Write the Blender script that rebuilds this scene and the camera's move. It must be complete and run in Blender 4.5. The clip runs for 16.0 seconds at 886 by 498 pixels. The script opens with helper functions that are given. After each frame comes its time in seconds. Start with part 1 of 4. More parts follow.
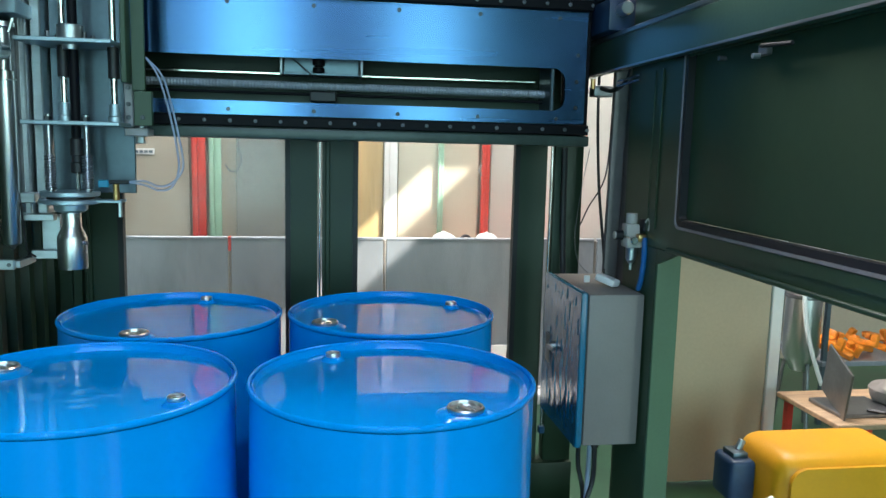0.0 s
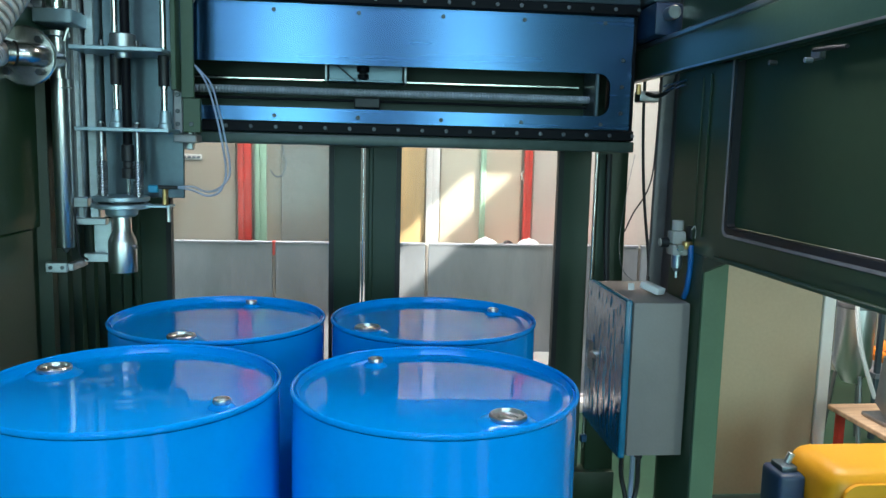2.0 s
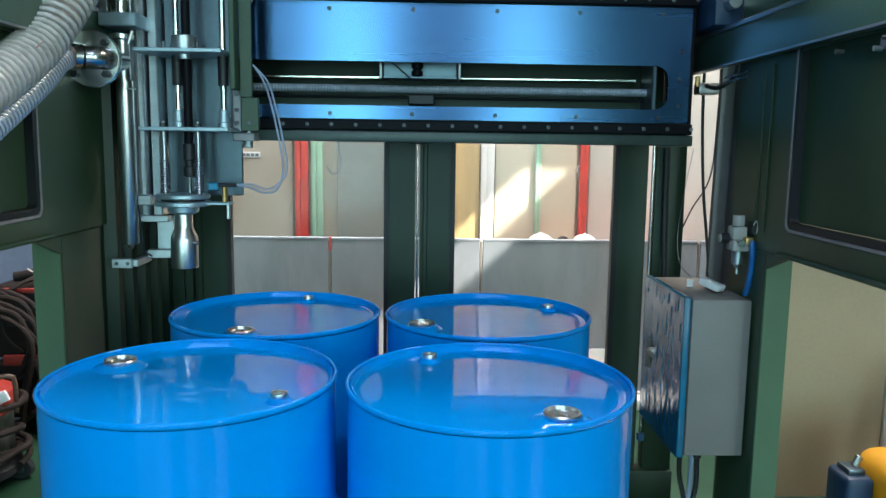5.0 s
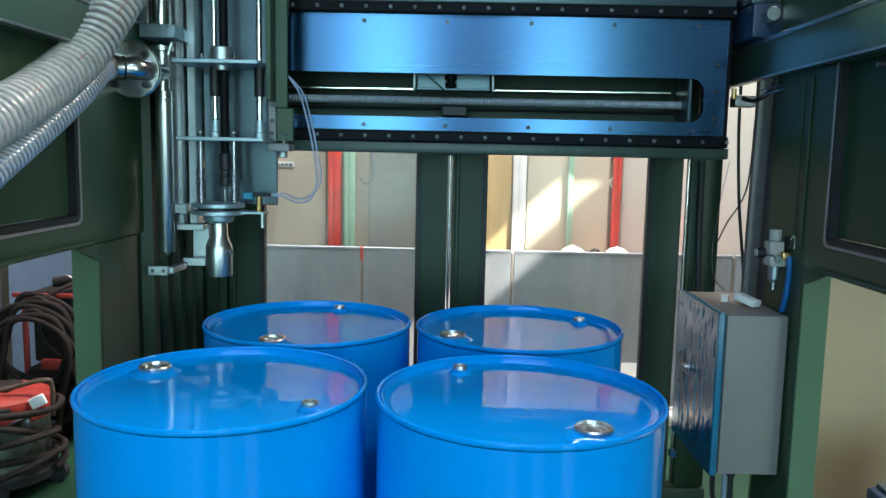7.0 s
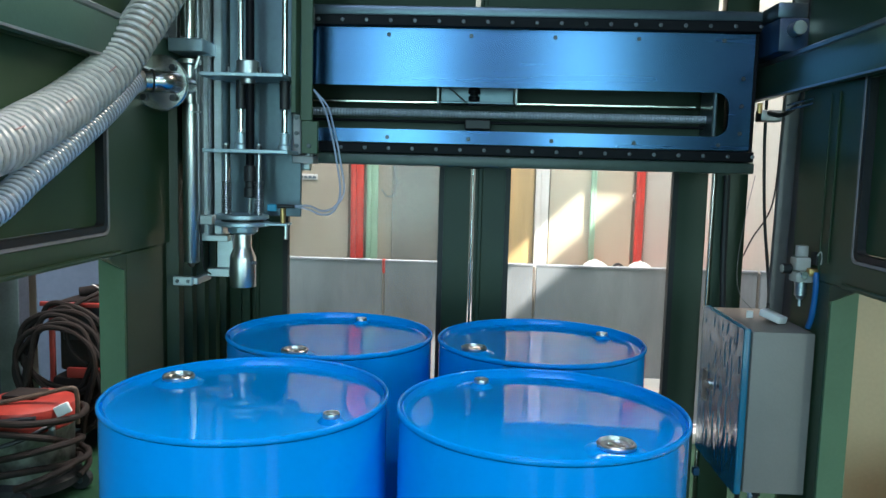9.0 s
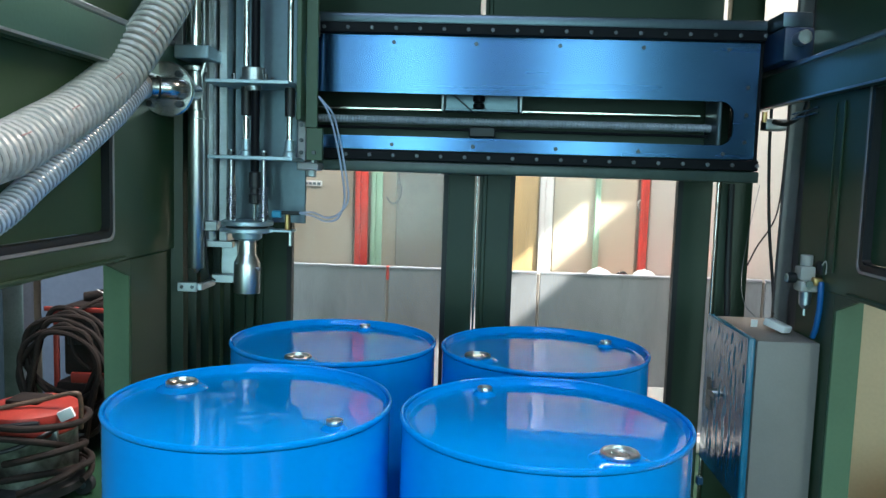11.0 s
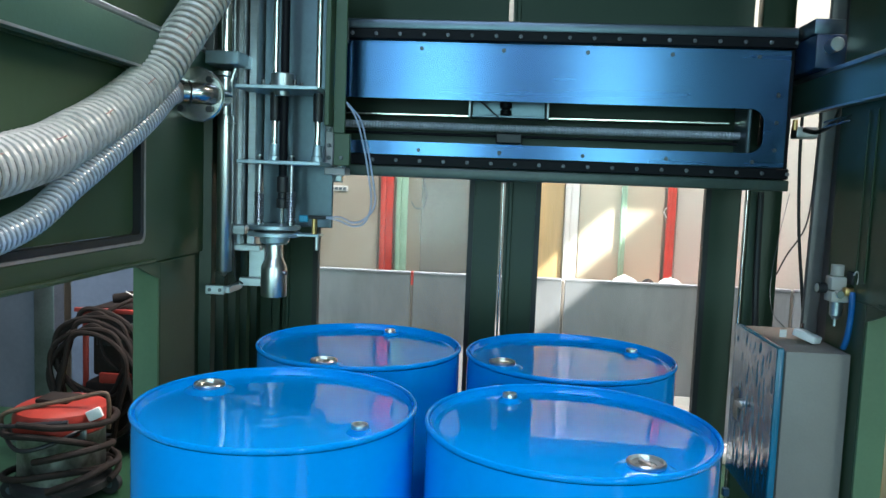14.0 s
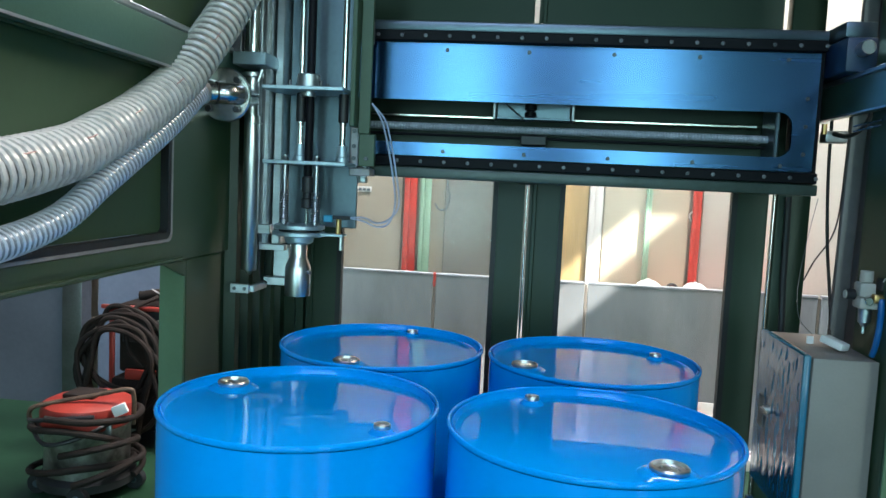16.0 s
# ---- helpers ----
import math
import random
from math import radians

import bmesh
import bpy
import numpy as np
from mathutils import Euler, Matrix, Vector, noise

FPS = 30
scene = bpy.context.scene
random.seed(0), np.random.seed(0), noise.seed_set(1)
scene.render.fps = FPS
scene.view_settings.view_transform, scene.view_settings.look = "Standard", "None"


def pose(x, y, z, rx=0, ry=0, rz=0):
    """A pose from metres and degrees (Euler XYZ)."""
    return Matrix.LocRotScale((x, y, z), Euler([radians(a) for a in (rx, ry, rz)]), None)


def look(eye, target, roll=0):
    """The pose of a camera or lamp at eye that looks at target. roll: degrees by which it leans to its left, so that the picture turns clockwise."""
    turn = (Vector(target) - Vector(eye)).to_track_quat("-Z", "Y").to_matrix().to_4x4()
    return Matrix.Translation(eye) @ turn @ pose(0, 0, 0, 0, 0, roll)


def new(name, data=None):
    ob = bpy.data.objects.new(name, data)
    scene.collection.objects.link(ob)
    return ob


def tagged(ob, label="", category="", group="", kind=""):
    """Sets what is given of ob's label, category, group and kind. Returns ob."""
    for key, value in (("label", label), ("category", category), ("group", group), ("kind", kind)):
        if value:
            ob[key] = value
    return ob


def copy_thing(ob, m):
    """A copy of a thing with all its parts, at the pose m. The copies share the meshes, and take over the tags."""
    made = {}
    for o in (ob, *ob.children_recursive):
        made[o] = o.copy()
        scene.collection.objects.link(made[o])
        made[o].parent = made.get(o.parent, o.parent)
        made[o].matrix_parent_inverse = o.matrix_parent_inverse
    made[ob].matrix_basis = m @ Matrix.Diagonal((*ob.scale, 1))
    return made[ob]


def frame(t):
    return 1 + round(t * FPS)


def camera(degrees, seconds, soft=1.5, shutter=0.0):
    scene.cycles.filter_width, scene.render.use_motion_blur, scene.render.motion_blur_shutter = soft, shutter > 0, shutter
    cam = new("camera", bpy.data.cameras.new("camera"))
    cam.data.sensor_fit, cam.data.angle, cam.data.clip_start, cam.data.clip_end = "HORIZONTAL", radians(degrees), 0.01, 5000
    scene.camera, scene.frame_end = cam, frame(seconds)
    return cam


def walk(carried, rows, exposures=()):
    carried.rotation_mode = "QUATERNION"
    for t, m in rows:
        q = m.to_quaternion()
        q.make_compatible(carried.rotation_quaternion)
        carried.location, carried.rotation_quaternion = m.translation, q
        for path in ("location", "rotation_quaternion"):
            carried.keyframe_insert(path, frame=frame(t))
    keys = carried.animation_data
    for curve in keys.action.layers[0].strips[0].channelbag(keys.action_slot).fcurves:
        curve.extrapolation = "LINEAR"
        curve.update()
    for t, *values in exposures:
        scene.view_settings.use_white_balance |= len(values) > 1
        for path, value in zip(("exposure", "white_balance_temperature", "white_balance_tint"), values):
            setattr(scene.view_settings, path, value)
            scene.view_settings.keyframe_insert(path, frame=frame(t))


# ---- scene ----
cam = camera(60.0, 16.0, soft=1.5)
PATH = [
    (0, look((0.005, -0.003, 1.595), (0.308, 1.956, 1.33), 1.4)),
    (0.5, look((0.007, -0.002, 1.599), (0.287, 1.961, 1.334), 1.2)),
    (1, look((0.002, -0.003, 1.596), (0.256, 1.964, 1.335), 1.4)),
    (1.5, look((0.002, 0.0, 1.599), (0.228, 1.97, 1.34), 1.4)),
    (2, look((0.002, 0.001, 1.597), (0.198, 1.975, 1.343), 1.4)),
    (2.5, look((0.004, 0.003, 1.597), (0.175, 1.98, 1.343), 1.2)),
    (3, look((0.0, -0.002, 1.598), (0.153, 1.975, 1.338), 0.9)),
    (3.5, look((0.0, -0.002, 1.6), (0.132, 1.976, 1.333), 0.7)),
    (4, look((0.008, 0.004, 1.596), (0.111, 1.983, 1.327), 0.8)),
    (4.5, look((0.006, 0.002, 1.598), (0.083, 1.982, 1.328), 0.8)),
    (7, look((0.002, 0.002, 1.6), (-0.025, 1.987, 1.358), 1.2)),
    (7.5, look((0.001, 0.0, 1.599), (-0.044, 1.986, 1.366), 1.3)),
    (8, look((0.0, 0.0, 1.599), (-0.062, 1.987, 1.375), 1.4)),
    (8.5, look((0.001, -0.001, 1.599), (-0.074, 1.986, 1.383), 1.5)),
    (9, look((0.0, 0.001, 1.599), (-0.084, 1.988, 1.39), 1.5)),
    (11.5, look((0.0, 0.0, 1.601), (-0.097, 1.989, 1.413), 1.8)),
    (12, look((-0.001, -0.001, 1.6), (-0.102, 1.988, 1.416), 1.8)),
    (12.5, look((-0.002, -0.003, 1.602), (-0.112, 1.986, 1.421), 1.9)),
    (13, look((-0.003, -0.002, 1.6), (-0.127, 1.987, 1.422), 2.1)),
    (13.5, look((-0.004, -0.004, 1.601), (-0.143, 1.983, 1.422), 2.1)),
    (14, look((-0.006, -0.003, 1.601), (-0.163, 1.982, 1.422), 2.2)),
    (14.5, look((-0.006, -0.004, 1.599), (-0.181, 1.98, 1.417), 2.1)),
    (15, look((-0.006, -0.004, 1.602), (-0.197, 1.978, 1.416), 2.2)),
    (15.5, look((-0.007, -0.004, 1.601), (-0.211, 1.977, 1.417), 2.4)),
    (16, look((-0.009, -0.005, 1.6), (-0.224, 1.975, 1.423), 2.7)),
]
walk(cam, PATH, exposures=[(0, 1.44), (9, 1.44), (12, 1.54), (16, 1.54)])

# ---- world, sun, window light and added fill lamps ----
world = bpy.data.worlds.new("sky")
scene.world = world
world.use_nodes = True
sky = world.node_tree.nodes.new("ShaderNodeTexSky")
sky.sky_type, sky.sun_disc = "NISHITA", False
sky.sun_elevation, sky.sun_rotation = radians(33), radians(137)
world.node_tree.links.new(sky.outputs[0], world.node_tree.nodes["Background"].inputs[0])
world.node_tree.nodes["Background"].inputs[1].default_value = 0.05

sun = new("sun", bpy.data.lights.new("sun", "SUN"))
sun.data.energy, sun.data.angle, sun.data.color = 5.0, radians(0.5), (1.0, 0.93, 0.82)
sun.matrix_world = look((0.56 * 9, -0.6 * 9, 0.54 * 9), (0, 0, 0))


def window_light(name, x, y, z, target, w, h, watts, color):
    ob = new(name, bpy.data.lights.new(name, "AREA"))
    ob.data.shape, ob.data.size, ob.data.size_y = "RECTANGLE", w, h
    ob.data.energy, ob.data.color = watts, color
    ob.matrix_world = look((x, y, z), target)
    return ob


DAY = (0.54, 0.68, 1.0)
BLUE_DAY = (0.46, 0.94, 0.98)
window_light("window_light", -1.05, -5.95, 2.2, (-1.05, 0, 2.2), 1.0, 3.2, 38, BLUE_DAY)
window_light("window_light", 1.45, -5.95, 2.2, (1.45, 0, 2.2), 1.0, 3.2, 32, BLUE_DAY)
# added low fill for the drum fronts; its doorway is made up
window_light("front_fill", -2.75, -5.95, 1.05, (-2.75, 0, 1.05), 1.9, 1.9, 15, BLUE_DAY)
window_light("window_light", 4.7, -5.95, 2.2, (4.7, 0, 2.2), 1.4, 3.0, 60, (0.62, 0.95, 0.95))
# made-up overhead fill lamps at the roof holes; no skylight is known
window_light("skylight", -0.7, -2.4, 4.97, (-0.7, -2.4, 0), 3.4, 2.2, 74, DAY)
window_light("skylight", 0.1, 4.15, 4.97, (0.1, 4.15, 0), 4.4, 1.3, 196, (1.0, 0.98, 1.0))
window_light("skylight", -4.1, 0.6, 4.97, (-4.1, 0.6, 0), 1.0, 4.0, 3, DAY)
window_light("skylight", 2.75, 2.5, 4.97, (2.75, 2.5, 0), 1.7, 1.0, 40, (1.0, 0.88, 0.72))


# ---- materials ----
def mat(name, color, rough=0.5, metal=0.0, vary=0.12, scale=6.0, fine=60.0, bump=0.05, aniso=0.0, stretch=(1, 1, 1), coat=0.0, dirt=None, piece=0.0, rough_vary=0.15, spec=(1, 1, 1), ior=1.5):
    m = bpy.data.materials.new(name)
    m.use_nodes = True
    nt = m.node_tree
    n, l = nt.nodes, nt.links
    b = n["Principled BSDF"]
    b.inputs["Metallic"].default_value = metal
    b.inputs["Coat Weight"].default_value = coat
    b.inputs["IOR"].default_value = ior
    b.inputs["Specular Tint"].default_value = (*spec, 1)
    b.inputs["Coat Roughness"].default_value = 0.04
    if aniso:
        b.inputs["Anisotropic"].default_value = aniso
        tg = n.new("ShaderNodeTangent")
        tg.direction_type, tg.uv_map = "UV_MAP", "grain"
        l.new(tg.outputs[0], b.inputs["Tangent"])
    tc = n.new("ShaderNodeTexCoord")
    mp = n.new("ShaderNodeMapping")
    mp.inputs["Scale"].default_value = stretch
    l.new(tc.outputs["Object"], mp.inputs["Vector"])
    big = n.new("ShaderNodeTexNoise")
    big.inputs["Scale"].default_value, big.inputs["Detail"].default_value = scale, 5
    sm = n.new("ShaderNodeTexNoise")
    sm.inputs["Scale"].default_value, sm.inputs["Detail"].default_value = fine, 3
    for x in (big, sm):
        l.new(mp.outputs[0], x.inputs["Vector"])
    mix = n.new("ShaderNodeMix")
    mix.data_type = "RGBA"
    dark = tuple(c * (1 - 1.6 * vary) for c in color) if dirt is None else dirt
    mix.inputs["A"].default_value = (*dark, 1)
    mix.inputs["B"].default_value = (*[min(1, c * (1 + vary)) for c in color], 1)
    ramp = n.new("ShaderNodeMapRange")
    ramp.inputs["From Min"].default_value, ramp.inputs["From Max"].default_value = 0.25, 0.6
    l.new(big.outputs["Fac"], ramp.inputs["Value"])
    l.new(ramp.outputs[0], mix.inputs["Factor"])
    mul = n.new("ShaderNodeMix")
    mul.data_type, mul.blend_type = "RGBA", "MULTIPLY"
    mul.inputs["Factor"].default_value = 1.0
    gr = n.new("ShaderNodeMapRange")
    gr.inputs["To Min"].default_value, gr.inputs["To Max"].default_value = 1 - vary, 1 + vary
    l.new(sm.outputs["Fac"], gr.inputs["Value"])
    l.new(mix.outputs["Result"], mul.inputs["A"])
    l.new(gr.outputs[0], mul.inputs["B"])
    out = mul.outputs["Result"]
    if piece:
        oi = n.new("ShaderNodeObjectInfo")
        pr = n.new("ShaderNodeMapRange")
        pr.inputs["To Min"].default_value, pr.inputs["To Max"].default_value = 1 - piece, 1 + piece
        l.new(oi.outputs["Random"], pr.inputs["Value"])
        m2 = n.new("ShaderNodeMix")
        m2.data_type, m2.blend_type = "RGBA", "MULTIPLY"
        m2.inputs["Factor"].default_value = 1.0
        l.new(out, m2.inputs["A"])
        l.new(pr.outputs[0], m2.inputs["B"])
        out = m2.outputs["Result"]
    l.new(out, b.inputs["Base Color"])
    rr = n.new("ShaderNodeMapRange")
    rr.inputs["To Min"].default_value = max(0.02, rough * (1 - rough_vary))
    rr.inputs["To Max"].default_value = min(1, rough * (1 + rough_vary))
    l.new(big.outputs["Fac"], rr.inputs["Value"])
    l.new(rr.outputs[0], b.inputs["Roughness"])
    if bump:
        bp = n.new("ShaderNodeBump")
        bp.inputs["Strength"].default_value, bp.inputs["Distance"].default_value = bump, 0.004
        l.new(sm.outputs["Fac"], bp.inputs["Height"])
        l.new(bp.outputs[0], b.inputs["Normal"])
    return m


GREEN = mat("green_machine_paint", (0.032, 0.064, 0.03), 0.4, vary=0.1, scale=3, fine=90, bump=0.04)
# machine green made lighter and bluer for window light caught by the rails
GREEN_RAIL_LIT = mat("window_lit_rail_green", (0.055, 0.115, 0.085), 0.3, vary=0.1, scale=3, fine=90, bump=0.04)
GREEN_DOOR = mat("green_door_paint", (0.012, 0.032, 0.014), 0.48, vary=0.12, scale=2.5, fine=120, bump=0.05)
# same machine green, brightened for daylight on the opening's post ends
GREEN_LIT = mat("daylit_green_paint", (0.08, 0.142, 0.075), 0.5, vary=0.08, scale=4, fine=90)
GREEN_PANEL = mat("dark_green_panel", (0.026, 0.06, 0.027), 0.5, vary=0.1, scale=1.5, fine=40, bump=0.03)
GREEN_FLOOR = mat("green_floor_paint", (0.014, 0.045, 0.022), 0.35, vary=0.25, scale=2.2, fine=30, bump=0.06)
BLUE_DRUM = mat("blue_drum_enamel", (0.0, 0.29, 0.8), 0.025, vary=0.03, scale=5, fine=14, bump=0.006, coat=0.0, spec=(0.5, 0.75, 1.0), ior=1.33)
BLUE_FILM = mat("wrinkled_blue_film", (0.0, 0.1, 0.2), 0.13, vary=0.15, scale=7, fine=60, bump=0.05, coat=0.6)
BLUE_RAIL = mat("blue_rail_paint", (0.012, 0.06, 0.14), 0.3, vary=0.25, scale=9, fine=70)
BLUE_DOOR = mat("blue_door_paint", (0.0, 0.12, 0.22), 0.25, vary=0.12, scale=7, fine=60)
THREAD = mat("oiled_screw_thread", (0.34, 0.37, 0.41), 0.42, 0.25, vary=0.1, scale=30)
TUBE_GREEN = mat("grimy_green_tube_paint", (0.05, 0.072, 0.06), 0.35, vary=0.2, scale=7, fine=80)
BLUE_MOTOR = mat("blue_motor_paint", (0.015, 0.04, 0.09), 0.4, vary=0.2)
BLUE_HOSE = mat("blue_air_hose", (0.005, 0.11, 0.33), 0.35)
YELLOW = mat("yellow_cover_paint", (0.75, 0.35, 0.012), 0.4, vary=0.05, scale=4, fine=80)
# base darkened and blued for the window light it reflects; bare metal is grey
BRUSHED = mat("brushed_aluminium", (0.08, 0.175, 0.34), 0.27, 1.0, vary=0.015, scale=2, fine=20, bump=0.0, stretch=(0.6, 4, 14), aniso=0.85, rough_vary=0.06)
ALU = mat("milled_aluminium", (0.52, 0.55, 0.58), 0.4, 1.0, vary=0.08, scale=8, fine=90, stretch=(1, 1, 4))
ALU_PLATE = mat("blue_anodised_plate", (0.45, 0.56, 0.62), 0.45, 0.8, vary=0.08, scale=6, fine=80)
PLATE_GREY = mat("grey_blue_steel_plate", (0.12, 0.155, 0.185), 0.35, 0.8, vary=0.1, scale=5, fine=60)
CHROME = mat("polished_steel", (0.75, 0.75, 0.74), 0.19, 1.0, vary=0.04, bump=0.01)
STEEL = mat("stainless_steel", (0.66, 0.66, 0.65), 0.3, 1.0, vary=0.06, scale=12, fine=80, stretch=(1, 1, 0.2))
SCREW = mat("zinc_screw", (0.12, 0.125, 0.135), 0.45, 1.0, vary=0.1, piece=0.25)
DARK_STEEL = mat("dark_threaded_steel", (0.24, 0.24, 0.25), 0.35, 0.9, vary=0.15)
BLACK = mat("black_rubber", (0.012, 0.012, 0.014), 0.5, vary=0.2, bump=0.05)
BLACK_RAIL = mat("black_guide_rail", (0.006, 0.006, 0.008), 0.5, 0.0, vary=0.15, ior=1.2)
GREY_BOX = mat("light_grey_cabinet_paint", (0.2, 0.18, 0.165), 0.5, vary=0.05, scale=5, fine=130, bump=0.1)
GREY_SHEET = mat("grey_steel_sheet", (0.255, 0.275, 0.31), 0.34, 0.2, vary=0.16, scale=2.2, fine=40, bump=0.01, stretch=(1.6, 1, 0.5))
PURPLE_GREY = mat("grey_angle_paint", (0.11, 0.1, 0.105), 0.4, vary=0.14, scale=5)
BEIGE = mat("beige_wall_panel", (0.37, 0.335, 0.265), 0.6, vary=0.06, scale=1.2, fine=40)
PANEL_BEIGE = mat("beige_sheet_panel", (0.43, 0.36, 0.25), 0.5, vary=0.08, scale=1.5, fine=60)
BEIGE_DOOR = mat("beige_sliding_panel", (0.47, 0.42, 0.32), 0.55, vary=0.05, scale=1.5, fine=60)
GREY_GLASS = mat("grey_partition_panel", (0.15, 0.158, 0.14), 0.75, vary=0.14, scale=1.6, fine=30)
TAN = mat("tan_wood_board", (0.5, 0.36, 0.17), 0.5, vary=0.12, scale=3, fine=40, stretch=(6, 1, 0.6))
WHITE = mat("white_paint", (0.75, 0.75, 0.73), 0.45, vary=0.04)
PALE_GREY = mat("pale_grey_panel", (0.47, 0.45, 0.4), 0.55, vary=0.05, scale=1.5, fine=60)
RED = mat("red_post_paint", (0.6, 0.045, 0.03), 0.4, vary=0.12)
PALE_GREEN = mat("pale_green_post_paint", (0.3, 0.5, 0.36), 0.5, vary=0.08)
BLUE_GREY_DARK = mat("dark_blue_grey_wall", (0.085, 0.095, 0.12), 0.6, vary=0.15, scale=1.5, fine=30)
BLUE_GREY = mat("blue_grey_wall", (0.19, 0.225, 0.31), 0.6, vary=0.12, scale=1.5, fine=30)
CONCRETE = mat("grey_hall_wall", (0.17, 0.175, 0.18), 0.8, vary=0.1, scale=1, fine=20)
RED_PLASTIC = mat("red_plastic", (0.3, 0.03, 0.02), 0.4, vary=0.15, scale=10)
ORANGE = mat("orange_plastic", (0.8, 0.24, 0.02), 0.4, vary=0.2, scale=14)
DARK_RUST = mat("grimy_dark_metal", (0.012, 0.009, 0.008), 0.75, 0.0, vary=0.4, scale=14, dirt=(0.022, 0.013, 0.009), ior=1.3)
RUSTY = mat("rusty_brown_tube", (0.09, 0.055, 0.035), 0.55, 0.2, vary=0.3, scale=20)
SPRING = mat("spring_steel", (0.42, 0.43, 0.46), 0.32, 1.0, vary=0.1)
STRIP = mat("grey_frame_strip", (0.3, 0.285, 0.29), 0.45, 0.2, vary=0.12, scale=20)
VAC_TANK = mat("grimy_steel_tank", (0.3, 0.29, 0.28), 0.4, 0.9, vary=0.35, scale=12, dirt=(0.07, 0.055, 0.045))
WARM_ROD = mat("ground_steel_rod", (0.72, 0.66, 0.58), 0.22, 1.0, vary=0.06)
BRASS = mat("brass", (0.6, 0.36, 0.15), 0.3, 1.0)
TEAL = mat("teal_sensor_plastic", (0.02, 0.25, 0.4), 0.4)
WIRE = mat("pale_blue_wire", (0.32, 0.38, 0.5), 0.45)
HOSE_RIB = mat("pale_hose_winding", (0.56, 0.53, 0.5), 0.28, 0.0, vary=0.1, scale=30, fine=120, coat=0.4)
HOSE_WIRE = mat("bright_hose_wire", (0.6, 0.66, 0.76), 0.32, 0.25, vary=0.1, scale=40, fine=150)
DISC = mat("satin_steel_disc", (0.66, 0.65, 0.63), 0.24, 1.0, vary=0.06, scale=14)
HOSE_BIG = mat("grey_spiral_hose", (0.2, 0.18, 0.165), 0.35, 0.0, vary=0.12, scale=30, fine=120, coat=0.3)
HOSE_STEEL = mat("clear_wire_wound_hose", (0.25, 0.29, 0.35), 0.25, 0.2, vary=0.12, scale=40, fine=150, coat=0.4)
WOOD = mat("worn_plywood", (0.42, 0.28, 0.17), 0.6, vary=0.2, scale=5, stretch=(1, 6, 1))
RED_MARK = mat("red_hose_print", (0.42, 0.24, 0.21), 0.5)


def glass(name, dust):
    m = bpy.data.materials.new(name)
    m.use_nodes = True
    n, l = m.node_tree.nodes, m.node_tree.links
    n.remove(n["Principled BSDF"])
    tr, gl, df = n.new("ShaderNodeBsdfTransparent"), n.new("ShaderNodeBsdfGlossy"), n.new("ShaderNodeBsdfTranslucent")
    tr.inputs[0].default_value, gl.inputs["Roughness"].default_value = (0.95, 0.96, 0.95, 1), 0.1
    gl.inputs[0].default_value = (0.25, 0.25, 0.26, 1)
    df.inputs[0].default_value = (0.85, 0.83, 0.78, 1)
    no, rg = n.new("ShaderNodeTexNoise"), n.new("ShaderNodeMapRange")
    no.inputs["Scale"].default_value, no.inputs["Detail"].default_value = 5, 8
    rg.inputs["From Min"].default_value, rg.inputs["To Max"].default_value = 0.35, dust
    l.new(no.outputs["Fac"], rg.inputs["Value"])
    a, c, fr = n.new("ShaderNodeMixShader"), n.new("ShaderNodeMixShader"), n.new("ShaderNodeFresnel")
    fr.inputs[0].default_value = 1.4
    l.new(rg.outputs[0], a.inputs[0])
    l.new(tr.outputs[0], a.inputs[1])
    l.new(df.outputs[0], a.inputs[2])
    l.new(fr.outputs[0], c.inputs[0])
    l.new(a.outputs[0], c.inputs[1])
    l.new(gl.outputs[0], c.inputs[2])
    l.new(c.outputs[0], n["Material Output"].inputs[0])
    return m


PANE = glass("dusty_acrylic_pane", 0.09)


# ---- building helpers ----
def thing(name, loc, label, category, group="", kind=""):
    ob = new(name)
    ob.empty_display_size = 0.1
    ob.matrix_world = Matrix.Translation(loc)
    ob["base"] = tuple(loc)
    return tagged(ob, label, category, group, kind)


def finish(name, bm, material, at=(0, 0, 0), smooth=True):
    bmesh.ops.remove_doubles(bm, verts=bm.verts, dist=1e-5)
    bmesh.ops.recalc_face_normals(bm, faces=bm.faces)
    bmesh.ops.translate(bm, verts=bm.verts, vec=[-c for c in at])
    for e in bm.edges:
        e.smooth = not (len(e.link_faces) == 2 and e.calc_face_angle(0) > radians(32))
    for f in bm.faces:
        f.smooth = smooth
    me = bpy.data.meshes.new(name)
    bm.to_mesh(me)
    bm.free()
    me.materials.append(material)
    return new(name, me)


def part(name, bm, material, parent, label="", smooth=True):
    """One mesh under a thing or a part; its vertices are in world coordinates."""
    top = parent
    while top.parent:
        top = top.parent
    ob = finish(name, bm, material, tuple(top["base"]) if "base" in top else (0, 0, 0), smooth)
    ob.parent = parent
    if label:
        ob["label"] = label
    return ob


def setting(name, bm, material, label, category):
    return tagged(finish(name, bm, material), label, category, kind="structure")


def box(x0, x1, y0, y1, z0, z1, bevel=0.0, seg=2, bm=None):
    b = bmesh.new()
    bmesh.ops.create_cube(b, size=1)
    for v in b.verts:
        v.co = ((x0 + x1) / 2 + v.co.x * (x1 - x0), (y0 + y1) / 2 + v.co.y * (y1 - y0), (z0 + z1) / 2 + v.co.z * (z1 - z0))
    if bevel:
        bmesh.ops.bevel(b, geom=b.edges[:], offset=bevel, segments=seg, affect="EDGES", profile=0.5)
    return join(b, bm)


